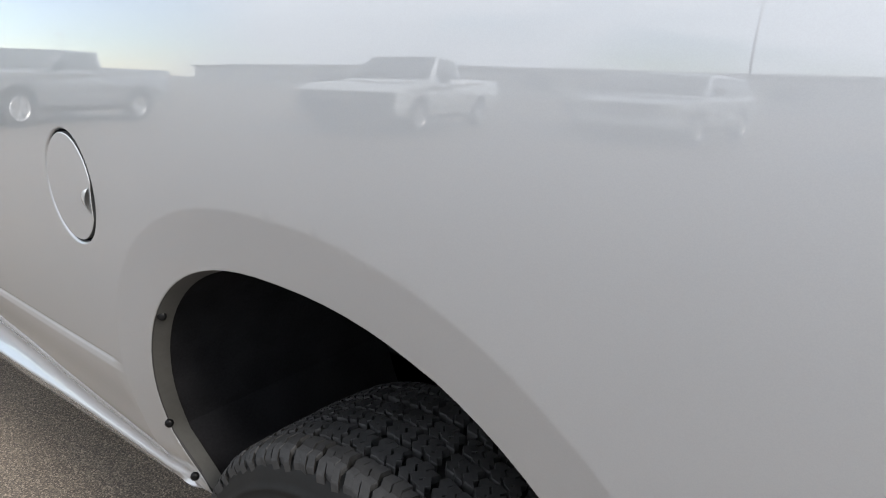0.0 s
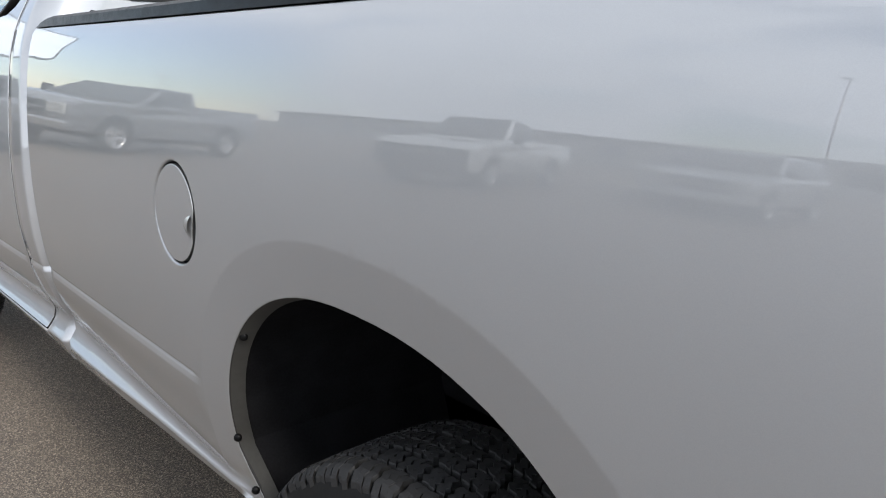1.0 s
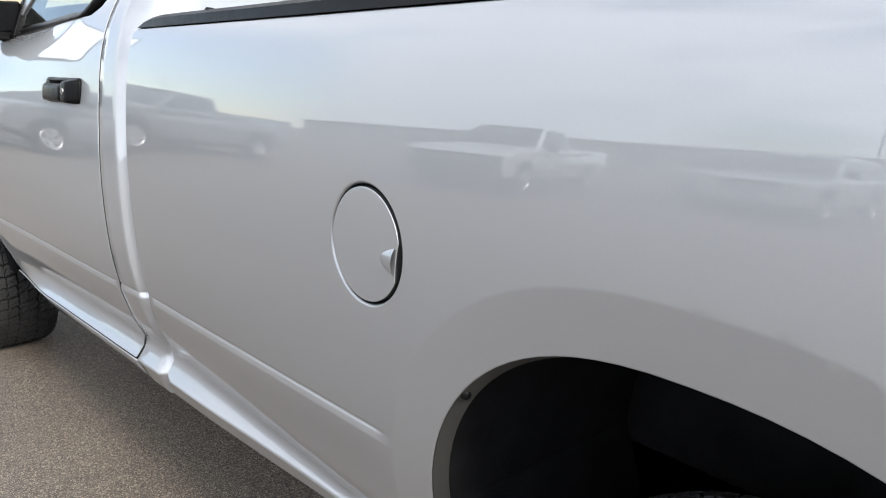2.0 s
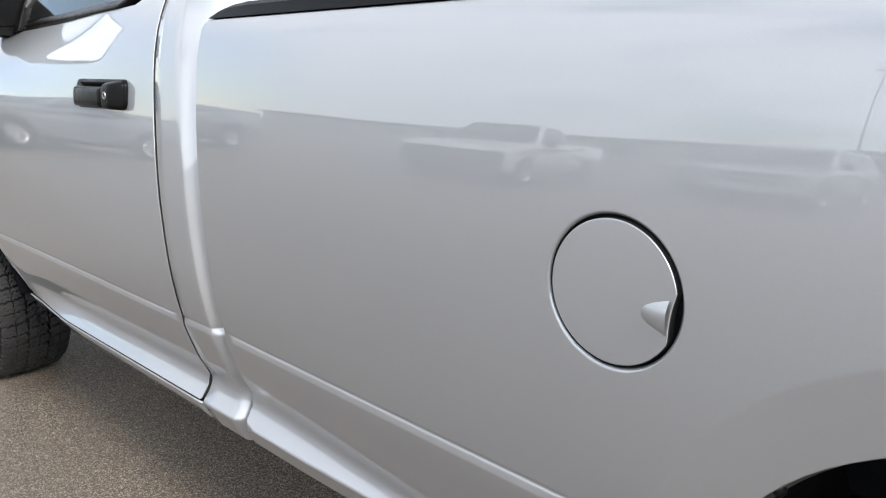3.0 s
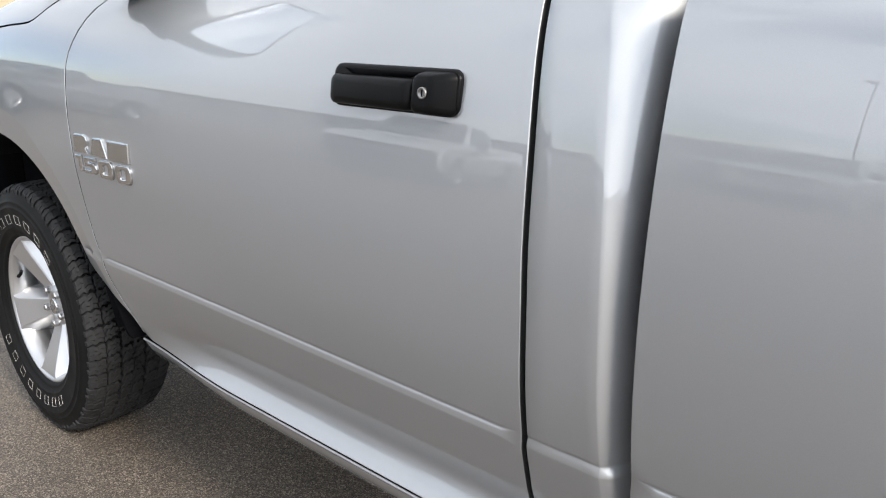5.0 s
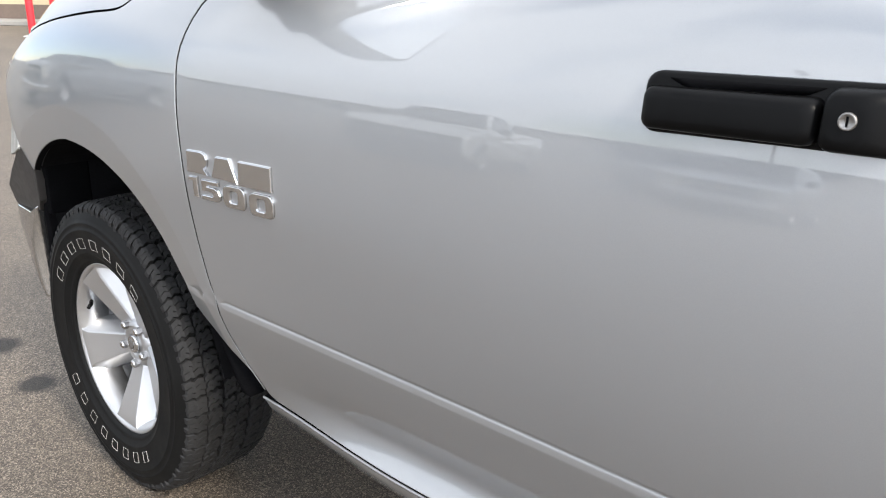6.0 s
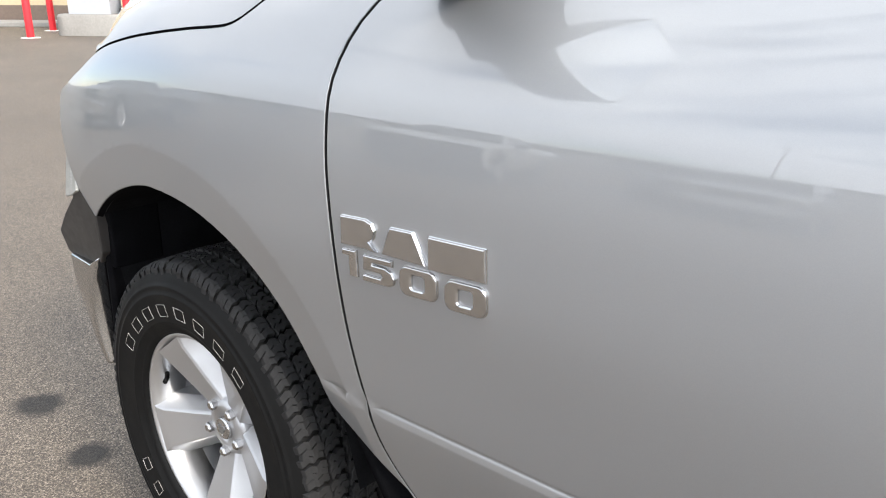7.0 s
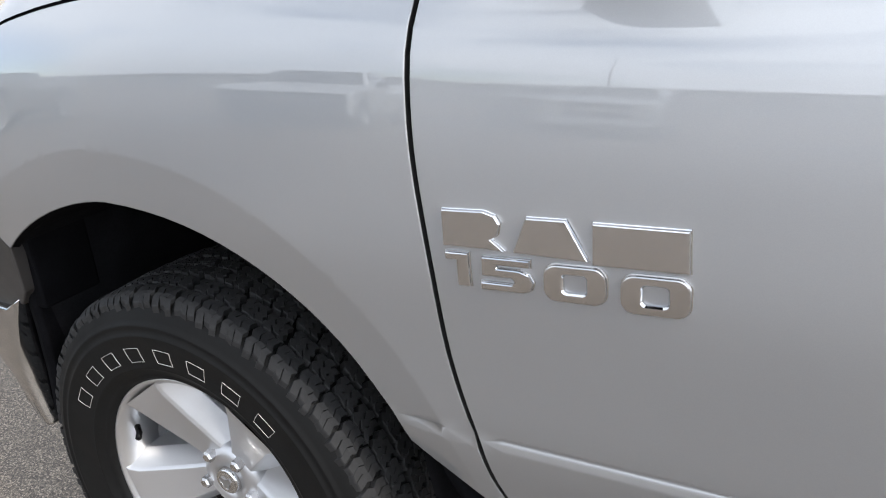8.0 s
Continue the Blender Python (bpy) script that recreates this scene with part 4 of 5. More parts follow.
for side in (1, -1):
    def sy(y):
        return y if side > 0 else 2 * CY - y
    part("headlamp", loft_bm([[(x, sy(y), z) for x, y, z in r] for r in (
        ((-3.838, 0.030, 0.892), (-3.84, 0.12, 0.91), (-3.815, 0.12, 0.83), (-3.812, 0.018, 0.842)),
        ((-3.868, 0.052, 0.935), (-3.87, 0.14, 0.97), (-3.84, 0.14, 0.815), (-3.838, 0.017, 0.828)),
        ((-3.90, 0.060, 1.01), (-3.91, 0.16, 1.02), (-3.90, 0.17, 0.81), (-3.885, 0.022, 0.815)),
        ((-3.985, 0.120, 1.00), (-3.99, 0.22, 1.02), (-3.97, 0.24, 0.79), (-3.945, 0.075, 0.80)),
        ((-4.07, 0.22, 1.00), (-4.08, 0.38, 1.01), (-4.05, 0.38, 0.79), (-4.03, 0.22, 0.795)))]), LENS, truck, "clear ribbed headlamp lens", bevel=0.004)
    outline = ((-3.822, 0.024, 0.862), (-3.845, 0.022, 0.822), (-3.93, 0.032, 0.765), (-4.0, 0.042, 0.708), (-3.985, 0.050, 0.655), (-3.92, 0.060, 0.628), (-3.80, 0.048, 0.668), (-3.772, 0.040, 0.70), (-3.766, 0.034, 0.79))
    part("bumper_filler", loft_bm([[(x + (0.012 if d < 0 else 0.0) * (1 if x < -3.9 else -1), sy(y + abs(d)), z) for x, y, z in outline] for d in (0.0, 0.012, 0.13)]), TRIM, truck, "dark grey plastic bumper end", bevel=0.004)
    part("bumper_end", loft_bm([bulged([(x, sy(y), z) for x, y, z in r], 1 if side > 0 else -1) for r in (
        ((-3.796, 0.075, 0.690), (-3.796, 0.115, 0.68), (-3.812, 0.12, 0.41), (-3.812, 0.062, 0.41)),
        ((-3.808, 0.040, 0.680), (-3.808, 0.10, 0.67), (-3.822, 0.11, 0.40), (-3.822, 0.040, 0.40)),
        ((-3.84, 0.036, 0.660), (-3.84, 0.11, 0.65), (-3.86, 0.13, 0.40), (-3.86, 0.050, 0.40)),
        ((-3.965, 0.045, 0.655), (-3.95, 0.12, 0.65), (-3.94, 0.24, 0.41), (-3.94, 0.10, 0.41)),
        ((-4.04, 0.12, 0.645), (-4.03, 0.2, 0.63), (-4.0, 0.32, 0.41), (-4.0, 0.18, 0.41)),
        ((-4.10, 0.32, 0.635), (-4.08, 0.36, 0.63), (-4.06, 0.36, 0.40), (-4.07, 0.33, 0.40)))]), BUMPER, truck, "chrome bumper end", bevel=0.012)
    part("bumper_seal", loft_bm([[(x, sy(0.060), z), (x + 0.022, sy(0.054), z), (x + 0.034, sy(0.060), z), (x + 0.034, sy(0.10), z), (x, sy(0.10), z)]
                                 for z, x in ((0.690, -3.806), (0.675, -3.808), (0.62, -3.806), (0.52, -3.810), (0.41, -3.824))]), LINER, truck, "black rubber edge of the bumper", bevel=0.004)
    part("arch_closing", loft_bm([[(-3.812, sy(y), 0.66), (-3.755, sy(y), 0.66), (-3.755, sy(y), 0.80), (-3.800, sy(y), 0.80)] for y in (0.060, 0.072, 0.18)]), LINER, truck, "black closing panel in the wheel opening", bevel=0.006)
part("bumper_bar", box_bm((-4.11, 0.33, 0.40), (-4.03, 2 * CY - 0.33, 0.635)), CHROME, truck, "chrome front bumper", bevel=0.02)
grille = part("grille", box_bm((-4.06, 0.39, 0.66), (-4.0, 2 * CY - 0.39, 1.15)), LINER, truck, "black grille with chrome bars", bevel=0.01)
part("grille_bar", box_bm((-4.085, 0.39, 0.82), (-4.05, 2 * CY - 0.39, 0.88)), CHROME, grille, bevel=0.01)
part("grille_bar", box_bm((-4.085, CY - 0.035, 0.66), (-4.052, CY + 0.035, 1.15)), CHROME, grille, bevel=0.01)

# wheel houses, liners, underbody
for curve, y0, y1, low in ((lip_pts, 0.023, 0.50, 0.40), (farch, 0.018, 0.48, 0.44)):
    for side in (1, -1):
        pts = [(max(curve[0][0] - 0.01, -3.757), low)] + [(max(x, -3.757), z + 0.006) for x, z in curve] + [(curve[-1][0] + 0.012, low)]
        bm = bmesh.new()
        fa, fm, fb = [], [], []
        for k, (x, z) in enumerate(pts):
            ya, yb = side_y(x, min(max(z, 0.5), 1.0)) + y0, y1
            for ring_, y in ((fa, ya), (fm, ya + 0.1), (fb, yb)):
                ring_.append(bm.verts.new((x, y if side > 0 else 2 * CY - y, z)))
        for p, q in ((fa, fm), (fm, fb)):
            for k in range(len(pts) - 1):
                bm.faces.new((p[k], p[k + 1], q[k + 1], q[k]))
        bm.faces.new(fb)
        bmesh.ops.remove_doubles(bm, verts=bm.verts, dist=1e-5)
        part("wheel_liner", bm, WELL, truck, "black wheel house liner", smooth=False)
part("mud_guard", loft_bm([[(x, y, z) for y in (0.062, 0.20)] + [(x + 0.025, y, z) for y in (0.20, 0.062)] for x, z in ((-2.955, 0.62), (-2.930, 0.565), (-2.900, 0.52), (-2.870, 0.48), (-2.845, 0.458))]), LINER, truck, "black plastic mud guard", smooth=True)
part("underbody", box_bm((-2.74, 0.20, 0.42), (-1.45, 2 * CY - 0.20, 0.50)), LINER, truck, "dark underbody")
for y in (0.50, 2 * CY - 0.60):
    part("chassis_rail", box_bm((-3.9, y, 0.46), (1.2, y + 0.09, 0.60)), LINER, truck, "black chassis rail")
part("rear_axle", tube_bm([(REAR, 0.25, AXLE), (REAR, 2 * CY - 0.25, AXLE)], 0.05, 12), LINER, truck)
part("front_axle", tube_bm([(FRONT, 0.25, AXLE), (FRONT, 2 * CY - 0.25, AXLE)], 0.04, 12), LINER, truck)

# bed tub, tailgate, cab shell
part("bed_floor", box_bm((-1.36, 0.52, 0.80), (1.25, 2 * CY - 0.52, 0.83)), LINER, truck, "black bed liner floor")
for side in (1, -1):
    def across(lo, hi, mat=LINER, name="bed_floor"):
        (x0, y0, z0), (x1, y1, z1) = lo, hi
        ys = (y0, y1) if side > 0 else (2 * CY - y1, 2 * CY - y0)
        part(name, box_bm((x0, ys[0], z0), (x1, ys[1], z1)), mat, truck)
    across((-1.36, 0.145, 0.80), (-0.42, 0.52, 0.83))
    across((0.56, 0.145, 0.80), (1.25, 0.52, 0.83))
    across((-0.42, 0.145, 0.995), (0.56, 0.52, 1.015), name="wheel_box")
    across((-0.42, 0.52, 0.83), (0.56, 0.535, 1.015), name="wheel_box")
    wall_y = (0.115, 0.145) if side > 0 else (2 * CY - 0.145, 2 * CY - 0.115)
    part("bed_inner_wall", prism_bm([(-1.36, 0.83), (-0.43, 0.83), (-0.40, 0.998), (0.54, 0.998), (0.57, 0.83), (1.25, 0.83), (1.25, 1.325), (-1.36, 1.325)], *wall_y), LINER, truck)
part("bed_front_wall", box_bm((-1.392, 0.125, 0.50), (-1.362, 2 * CY - 0.125, 1.312)), PAINT, truck, bevel=0.004)
part("tailgate", box_bm((1.24, 0.09, 0.62), (1.285, 2 * CY - 0.09, 1.34)), PAINT, truck, bevel=0.01)


def back_half(z):
    return CY - (0.16 + max(0.0, z - 1.30) * 0.42)


BACK_X = -1.426
back = part("cab_back", loft_bm([[(BACK_X - 0.03, CY - back_half(z), z), (BACK_X, CY - back_half(z), z), (BACK_X, CY + back_half(z), z), (BACK_X - 0.03, CY + back_half(z), z)] for z in (0.50, 0.9, 1.30, 1.392)]), PAINT, truck, bevel=0.003)
for y0, y1 in ((CY - back_half(1.40), CY - 0.66), (CY + 0.66, CY + back_half(1.40))):
    part("back_pillar", box_bm((BACK_X - 0.03, y0, 1.392), (BACK_X, y1, 1.80)), PAINT, truck, bevel=0.003)
part("back_window_frame", loft_bm([[(BACK_X + x, CY - w, z0), (BACK_X + x, CY + w, z0), (BACK_X + x, CY + w, z1), (BACK_X + x, CY - w, z1)] for x, w, z0, z1 in ((-0.02, 0.66, 1.392, 1.79), (0.006, 0.66, 1.392, 1.79), (0.008, 0.65, 1.402, 1.78), (-0.004, 0.64, 1.412, 1.77))], caps=False), SEAL_AND_SHADE, truck, "black rear window frame")
part("back_window", box_bm((BACK_X - 0.012, CY - 0.645, 1.405), (BACK_X - 0.008, CY + 0.645, 1.775)), GLASS, truck, "tinted rear window")
part("roof", loft_bm([[(x, CY - w, z - 0.05), (x, CY - w + 0.06, z), (x, CY, z + 0.03), (x, CY + w - 0.06, z), (x, CY + w, z - 0.05)] for x, w, z in ((-2.22, 0.60, 1.835), (-2.05, 0.64, 1.86), (-1.75, 0.645, 1.865), (-1.50, 0.63, 1.85), (BACK_X, 0.60, 1.81))]), PAINT, truck, smooth=True)
bm = bmesh.new()
q = [bm.verts.new(p) for p in ((-2.86, 0.22, 1.33), (-2.86, 2 * CY - 0.22, 1.33), (-2.20, 2 * CY - 0.36, 1.82), (-2.20, 0.36, 1.82))]
bm.faces.new(q)
screen = part("windscreen", bm, GLASS, truck, "tinted windscreen")
thick = screen.modifiers.new("thickness", "SOLIDIFY")
thick.thickness = 0.004
for side in (1, -1):
    y0, y1 = (0.20, 0.345) if side > 0 else (2 * CY - 0.20, 2 * CY - 0.345)
    part("screen_pillar", tube_bm([(-2.88, y0, 1.30), (-2.19, y1, 1.83)], 0.035, 10), PAINT, truck, smooth=True)
part("scuttle", box_bm((-2.95, 0.20, 1.22), (-2.78, 2 * CY - 0.20, 1.325)), BLACK, truck, "black cowl under the windscreen", bevel=0.02)
part("dashboard", loft_bm([[(x, 0.22, z0), (x, 2 * CY - 0.22, z0), (x, 2 * CY - 0.22, z1), (x, 0.22, z1)] for x, z0, z1 in ((-2.80, 0.8, 1.30), (-2.60, 0.8, 1.33), (-2.48, 0.85, 1.27), (-2.45, 0.95, 1.10))]), BLACK, truck, "dark dashboard", smooth=True)
wheel_ring = part("steering_wheel", tube_bm([(-2.32 + 0.10 * math.sin(a), 0.58 + 0.19 * math.cos(a), 1.20 + 0.16 * math.sin(a)) for a in np.linspace(0, 2 * math.pi, 28, endpoint=False)], 0.016, 8, True), BLACK, truck, "black steering wheel", smooth=True)
part("wheel_hub", box_bm((-2.35, 0.50, 1.16), (-2.31, 0.66, 1.24)), BLACK, wheel_ring, bevel=0.01)
seat = part("bench_seat", box_bm((-2.05, 0.22, 0.75), (-1.60, 2 * CY - 0.22, 0.95)), SEAT, truck, "grey cloth bench seat", bevel=0.05, segments=3)
part("backrest", loft_bm([[(x, 0.22, z), (x + 0.14, 0.22, z), (x + 0.14, 2 * CY - 0.22, z), (x, 2 * CY - 0.22, z)] for x, z in ((-1.72, 0.93), (-1.66, 1.2), (-1.60, 1.44))]), SEAT, seat, bevel=0.04, segments=3)
for y in (0.52, 2 * CY - 0.52):
    part("headrest", box_bm((-1.60, y - 0.13, 1.45), (-1.50, y + 0.13, 1.62)), SEAT, seat, bevel=0.035, segments=3)
# the far side repeats the near one
for src in (bed, door, fender):
    far = new(src.name.split(".")[0], src.data)
    far.parent, far.scale, far.location = truck, (1, -1, 1), (0, 2 * CY, 0)
for src in [ob for ob in truck.children if ob.name.split(".")[0] in ("cab_corner", "sill", "rail_cap", "arch_lip", "fender_lip", "gap_seal", "bonnet_seal")]:
    far = new(src.name.split(".")[0], src.data)
    far.parent, far.scale, far.location = truck, (1, -1, 1), (0, 2 * CY, 0)
far_mirror = new("door_mirror", mirror.data)
far_mirror.parent, far_mirror.scale, far_mirror.location = truck, (1, -1, 1), (0, 2 * CY, 0)
for piece in mirror.children:
    new(piece.name.split(".")[0], piece.data).parent = far_mirror
far_glass = new("side_window", glass.data)
far_glass.parent, far_glass.scale, far_glass.location = truck, (1, -1, 1), (0, 2 * CY, 0)


# ---- wheels ----
def tyre_mesh():
    """Sidewall and carcass, turned round the axle; the outer face looks to -y."""
    prof = [(0.2195, -0.098), (0.2255, -0.106), (0.2315, -0.113), (0.235, -0.1175), (0.2395, -0.1175), (0.2435, -0.119), (0.2545, -0.1255), (0.257, -0.1276), (0.2595, -0.1276), (0.2615, -0.1274), (0.285, -0.1318), (0.3135, -0.1334), (0.316, -0.1346), (0.319, -0.1346), (0.321, -0.1328),
            (0.330, -0.131), (0.333, -0.1322), (0.3362, -0.1322), (0.338, -0.130), (0.346, -0.1265), (0.357, -0.1222), (0.3655, -0.1170), (0.3725, -0.107), (0.3735, -0.09), (0.3742, 0.0),
            (0.3725, 0.09), (0.368, 0.114), (0.352, 0.1265), (0.31, 0.133), (0.26, 0.125), (0.2195, 0.10)]
    return lathe_bm(prof, 120)


def tread_mesh(seed):
    """Chunky zigzag blocks in six staggered rows, each cut by two fine slits."""
    rnd = random.Random(seed)
    verts, faces = [], []
    across = (0.0, 0.26, 0.44, 0.70, 1.0)
    zig = (0.0, 0.80, 0.45, 1.15, 0.85)

    def slab(a0, a1, y0, y1, slant, top, low, bulge):
        """One slice of a block between the angles a0 and a1, from y0 to y1 across the tyre."""
        first = [(a0 + q * slant, y0 + (y1 - y0) * v) for v, q in zip(across, zig)]
        second = [(a1 + q * slant, y0 + (y1 - y0) * v) for v, q in zip(across, zig)]
        outline = first + [(a, y + bulge * (0.5 if k in (0, 4) else 0.0)) for k, (a, y) in enumerate(second)][::-1]
        n, o = len(outline), len(verts)
        ca, cy = sum(a for a, _ in outline) / n, sum(y for _, y in outline) / n
        for k, r in ((1.01, low), (0.985, top - 0.0030), (0.965, top - 0.0010), (0.920, top)):
            for a, y in outline:
                aa, yy = ca + (a - ca) * k, cy + (y - cy) * k
                rr = r - 0.0035 * (abs(yy) / 0.10) ** 2 - 0.010 * max(0.0, (abs(yy) - 0.098) / 0.02) ** 1.5
                verts.append((rr * math.cos(aa), yy, rr * math.sin(aa)))
        for lay in (0, 1, 2):
            for i in range(n):
                j = (i + 1) % n
                faces.append((o + lay * n + i, o + lay * n + j, o + (lay + 1) * n + j, o + (lay + 1) * n + i))
        for i in range(4):
            faces.append((o + 3 * n + i, o + 3 * n + i + 1, o + 4 * n - 2 - i, o + 4 * n - 1 - i))
    count = 50
    step = 2 * math.pi / count
    for y0, y1, shift, slant in ((-0.1205, -0.0775, 0.0, 0.026), (-0.0752, -0.0390, 0.10, 0.030), (-0.0320, -0.0012, 0.50, 0.030), (0.0012, 0.0320, 0.60, 0.030), (0.0390, 0.0752, 0.10, 0.030), (0.0775, 0.1205, 0.2, 0.026)):
        shoulder = abs(y0 + y1) > 0.15
        for k in range(count):
            a = (k + shift) * step + rnd.uniform(-0.004, 0.004)
            w = step * (0.86 if shoulder else 0.83)
            cuts = (0.0, 0.36, 0.66, 1.0) if k % 2 else (0.0, 0.30, 0.64, 1.0)
            for c, (u, v) in enumerate(zip(cuts[:-1], cuts[1:])):
                side = (0.0024, -0.0012, 0.0020)[c] * (1 if k % 2 else -1) * (0.6 if shoulder else 1.0)
                slab(a + u * w, a + v * w, y0 + side, y1 + side, slant, TYRE + rnd.uniform(-0.0013, 0.0009), (0.362 + 0.004 * (k % 2)) if shoulder else 0.370, 0.003 if c % 2 else -0.002)
    me = bpy.data.meshes.new("tread")
    me.from_pydata(verts, [], faces)
    me.materials.append(TREAD)
    bm = bmesh.new()
    bm.from_mesh(me)
    bmesh.ops.recalc_face_normals(bm, faces=bm.faces)
    bm.to_mesh(me)
    bm.free()
    return me


def spoke_bm():
    """One broad spoke pointing along +x: a faceted plate that widens to the rim. The outer face looks to -y."""
    bm = bmesh.new()
    rows = []
    for x, w_top, y_top, y_low in ((0.056, 0.0240, -0.0535, 0.0), (0.075, 0.0260, -0.0595, 0.0), (0.100, 0.0295, -0.0680, 0.0), (0.130, 0.0345, -0.0785, 0.0),
                                   (0.160, 0.0395, -0.0890, -0.005), (0.188, 0.0440, -0.0985, -0.015), (0.206, 0.0510, -0.1035, -0.03), (0.2115, 0.0560, -0.1045, -0.03)):
        w_side, y_edge = w_top + 0.0045, y_top + 0.0050
        rows.append([bm.verts.new(p) for p in ((x, 0.0, -w_side - 0.026), (x, min(y_top + 0.042, y_low), -w_side - 0.022), (x, y_edge, -w_side), (x, y_top, -w_top), (x, y_top, w_top), (x, y_edge, w_side), (x, min(y_top + 0.042, y_low), w_side + 0.022), (x, 0.0, w_side + 0.026))])
    for a, b in zip(rows[:-1], rows[1:]):
        for k in range(7):
            bm.faces.new((a[k], a[k + 1], b[k + 1], b[k]))
    bmesh.ops.recalc_face_normals(bm, faces=bm.faces)
    return bm


SIDEWALL = line([0.2615, 0.285, 0.3135], [-0.1274, -0.1318, -0.1334])


def build_wheel(label, turn):
    wheel = part("wheel", lathe_bm([(0.0, -0.050), (0.027, -0.050), (0.029, -0.0585), (0.048, -0.0590), (0.060, -0.054), (0.066, -0.046), (0.068, -0.03), (0.068, 0.02), (0.0, 0.02)], 40), ALLOY, truck, label, smooth=True)
    part("tyre", tyre_mesh(), RUBBER, wheel, "black all-terrain tyre", smooth=True)
    part("tread", tread_mesh(3), TREAD, wheel, "worn block tread")
    # raised white-edged marks on the sidewall, as plain outlined bars
    for start, count, gap in ((148, 8, 14.2), (302, 8, 12.5)):
        for k in range(count):
            a = radians(start - k * gap if start < 200 else start - k * gap)
            u, v = Vector((math.cos(a), 0, math.sin(a))), Vector((-math.sin(a), 0, math.cos(a)))
            w, h = (0.0175 if start < 200 else 0.0140), 0.0130
            loop = []
            for su, sv in ((-1, -1), (-1, 0), (-1, 1), (0, 1), (1, 1), (1, 0), (1, -1), (0, -1)):
                r = 0.2830 + su * h
                aa = a + sv * w / 0.283
                loop.append((r * math.cos(aa), SIDEWALL(r) - 0.0006, r * math.sin(aa)))
            part("sidewall_mark", tube_bm(loop, 0.00042, 5, True), WHITE, wheel)
    part("rim", lathe_bm([(0.2195, -0.096), (0.2255, -0.101), (0.2288, -0.105), (0.2272, -0.1085), (0.2235, -0.108), (0.2185, -0.1035), (0.2135, -0.097), (0.208, -0.08), (0.2055, -0.03), (0.2085, -0.03)], 90), ALLOY, wheel, "bright alloy rim", smooth=True)
    part("barrel", lathe_bm([(0.2050, -0.0305), (0.201, 0.06), (0.215, 0.10), (0.2195, 0.10)], 90), ALLOY, wheel, "silver inner barrel of the rim", smooth=True)
    for k in range(5):
        sp = part("spoke", spoke_bm(), ALLOY, wheel, bevel=0.0014, segments=1)
        sp.matrix_local = pose(0, 0, 0, 0, -turn - 72 * k, 0)
        sp.modifiers["edge"].angle_limit = radians(9)
    part("centre_cap", lathe_bm([(0.0, -0.066), (0.0165, -0.0655), (0.0195, -0.064), (0.0215, -0.066), (0.024, -0.065), (0.0255, -0.060), (0.0255, -0.04)], 36), CHROME, wheel, "chrome centre cap", smooth=True)
    part("cap_mark", prism_bm([(-0.009, 0.010), (-0.013, 0.003), (-0.007, -0.003), (-0.005, -0.011), (0.005, -0.011), (0.007, -0.003), (0.013, 0.003), (0.009, 0.010), (0.0, 0.006)], -0.0685, -0.065), STEEL, wheel)
    for k in range(5):
        a = radians(turn + 72 * k)
        nut = part("lug_nut", lathe_bm([(0.0, -0.072), (0.0078, -0.072), (0.0112, -0.0685), (0.0118, -0.052), (0.0135, -0.048), (0.0135, -0.03)], 6), SATIN, wheel, "chrome lug nut")
        nut.matrix_local = pose(0.0550 * math.cos(a), 0, 0.0550 * math.sin(a))
    part("brake_disc", lathe_bm([(0.07, -0.006), (0.160, -0.006), (0.163, -0.003), (0.163, 0.02), (0.07, 0.02)], 48), RUST, wheel, "rusty brown brake disc", smooth=True)
    part("brake_shield", lathe_bm([(0.0, 0.012), (0.190, 0.012), (0.198, 0.018), (0.198, 0.03), (0.0, 0.03)], 32), RUST, wheel, "dark brown brake shield")
    a = radians(turn + 34)
    part("valve", tube_bm([(0.205 * math.cos(a), -0.078, 0.205 * math.sin(a)), (0.191 * math.cos(a), -0.086, 0.191 * math.sin(a)), (0.181 * math.cos(a), -0.097, 0.181 * math.sin(a))], 0.0055, 8), BLACK, wheel, "black rubber valve", smooth=True)
    return wheel


WHEEL_Y = 0.152
front_wheel = build_wheel("five-spoke alloy wheel with a black all-terrain tyre on the pickup", 126)
front_wheel.location = (FRONT, WHEEL_Y, AXLE)
for m in (pose(REAR, WHEEL_Y - 0.012, AXLE + 0.010, 0, 40, 0), pose(FRONT, 2 * CY - WHEEL_Y, AXLE, 0, 25, 180), pose(REAR, 2 * CY - WHEEL_Y, AXLE, 0, 10, 180)):
    copy_thing(front_wheel, m)


# ---- other parked vehicles ----
def body_bm(profile, half, taper):
    """A body from its side outline (x, z), narrowed by taper(z) towards the roof."""
    bm = bmesh.new()
    rings = []
    for side, k in ((-1, 0.93), (-1, 1.0), (1, 1.0), (1, 0.93)):
        poly = [Vector(p) for p in profile]
        if k < 1:
            poly = shrink(poly, 0.03)
        rings.append([bm.verts.new((p.x, side * (half * taper(p.y) - (0.0 if k < 1 else 0.02)), p.y)) for p in poly])
    n = len(profile)
    for a, b in zip(rings[:-1], rings[1:]):
        for i in range(n):
            j = (i + 1) % n
            bm.faces.new((a[i], a[j], b[j], b[i]))
    from mathutils.geometry import tessellate_polygon
    for ring in (rings[0], rings[-1]):
        for tri in tessellate_polygon([[v.co.copy() for v in ring]]):
            bm.faces.new([ring[i] for i in tri])
    bmesh.ops.recalc_face_normals(bm, faces=bm.faces)
    return bm


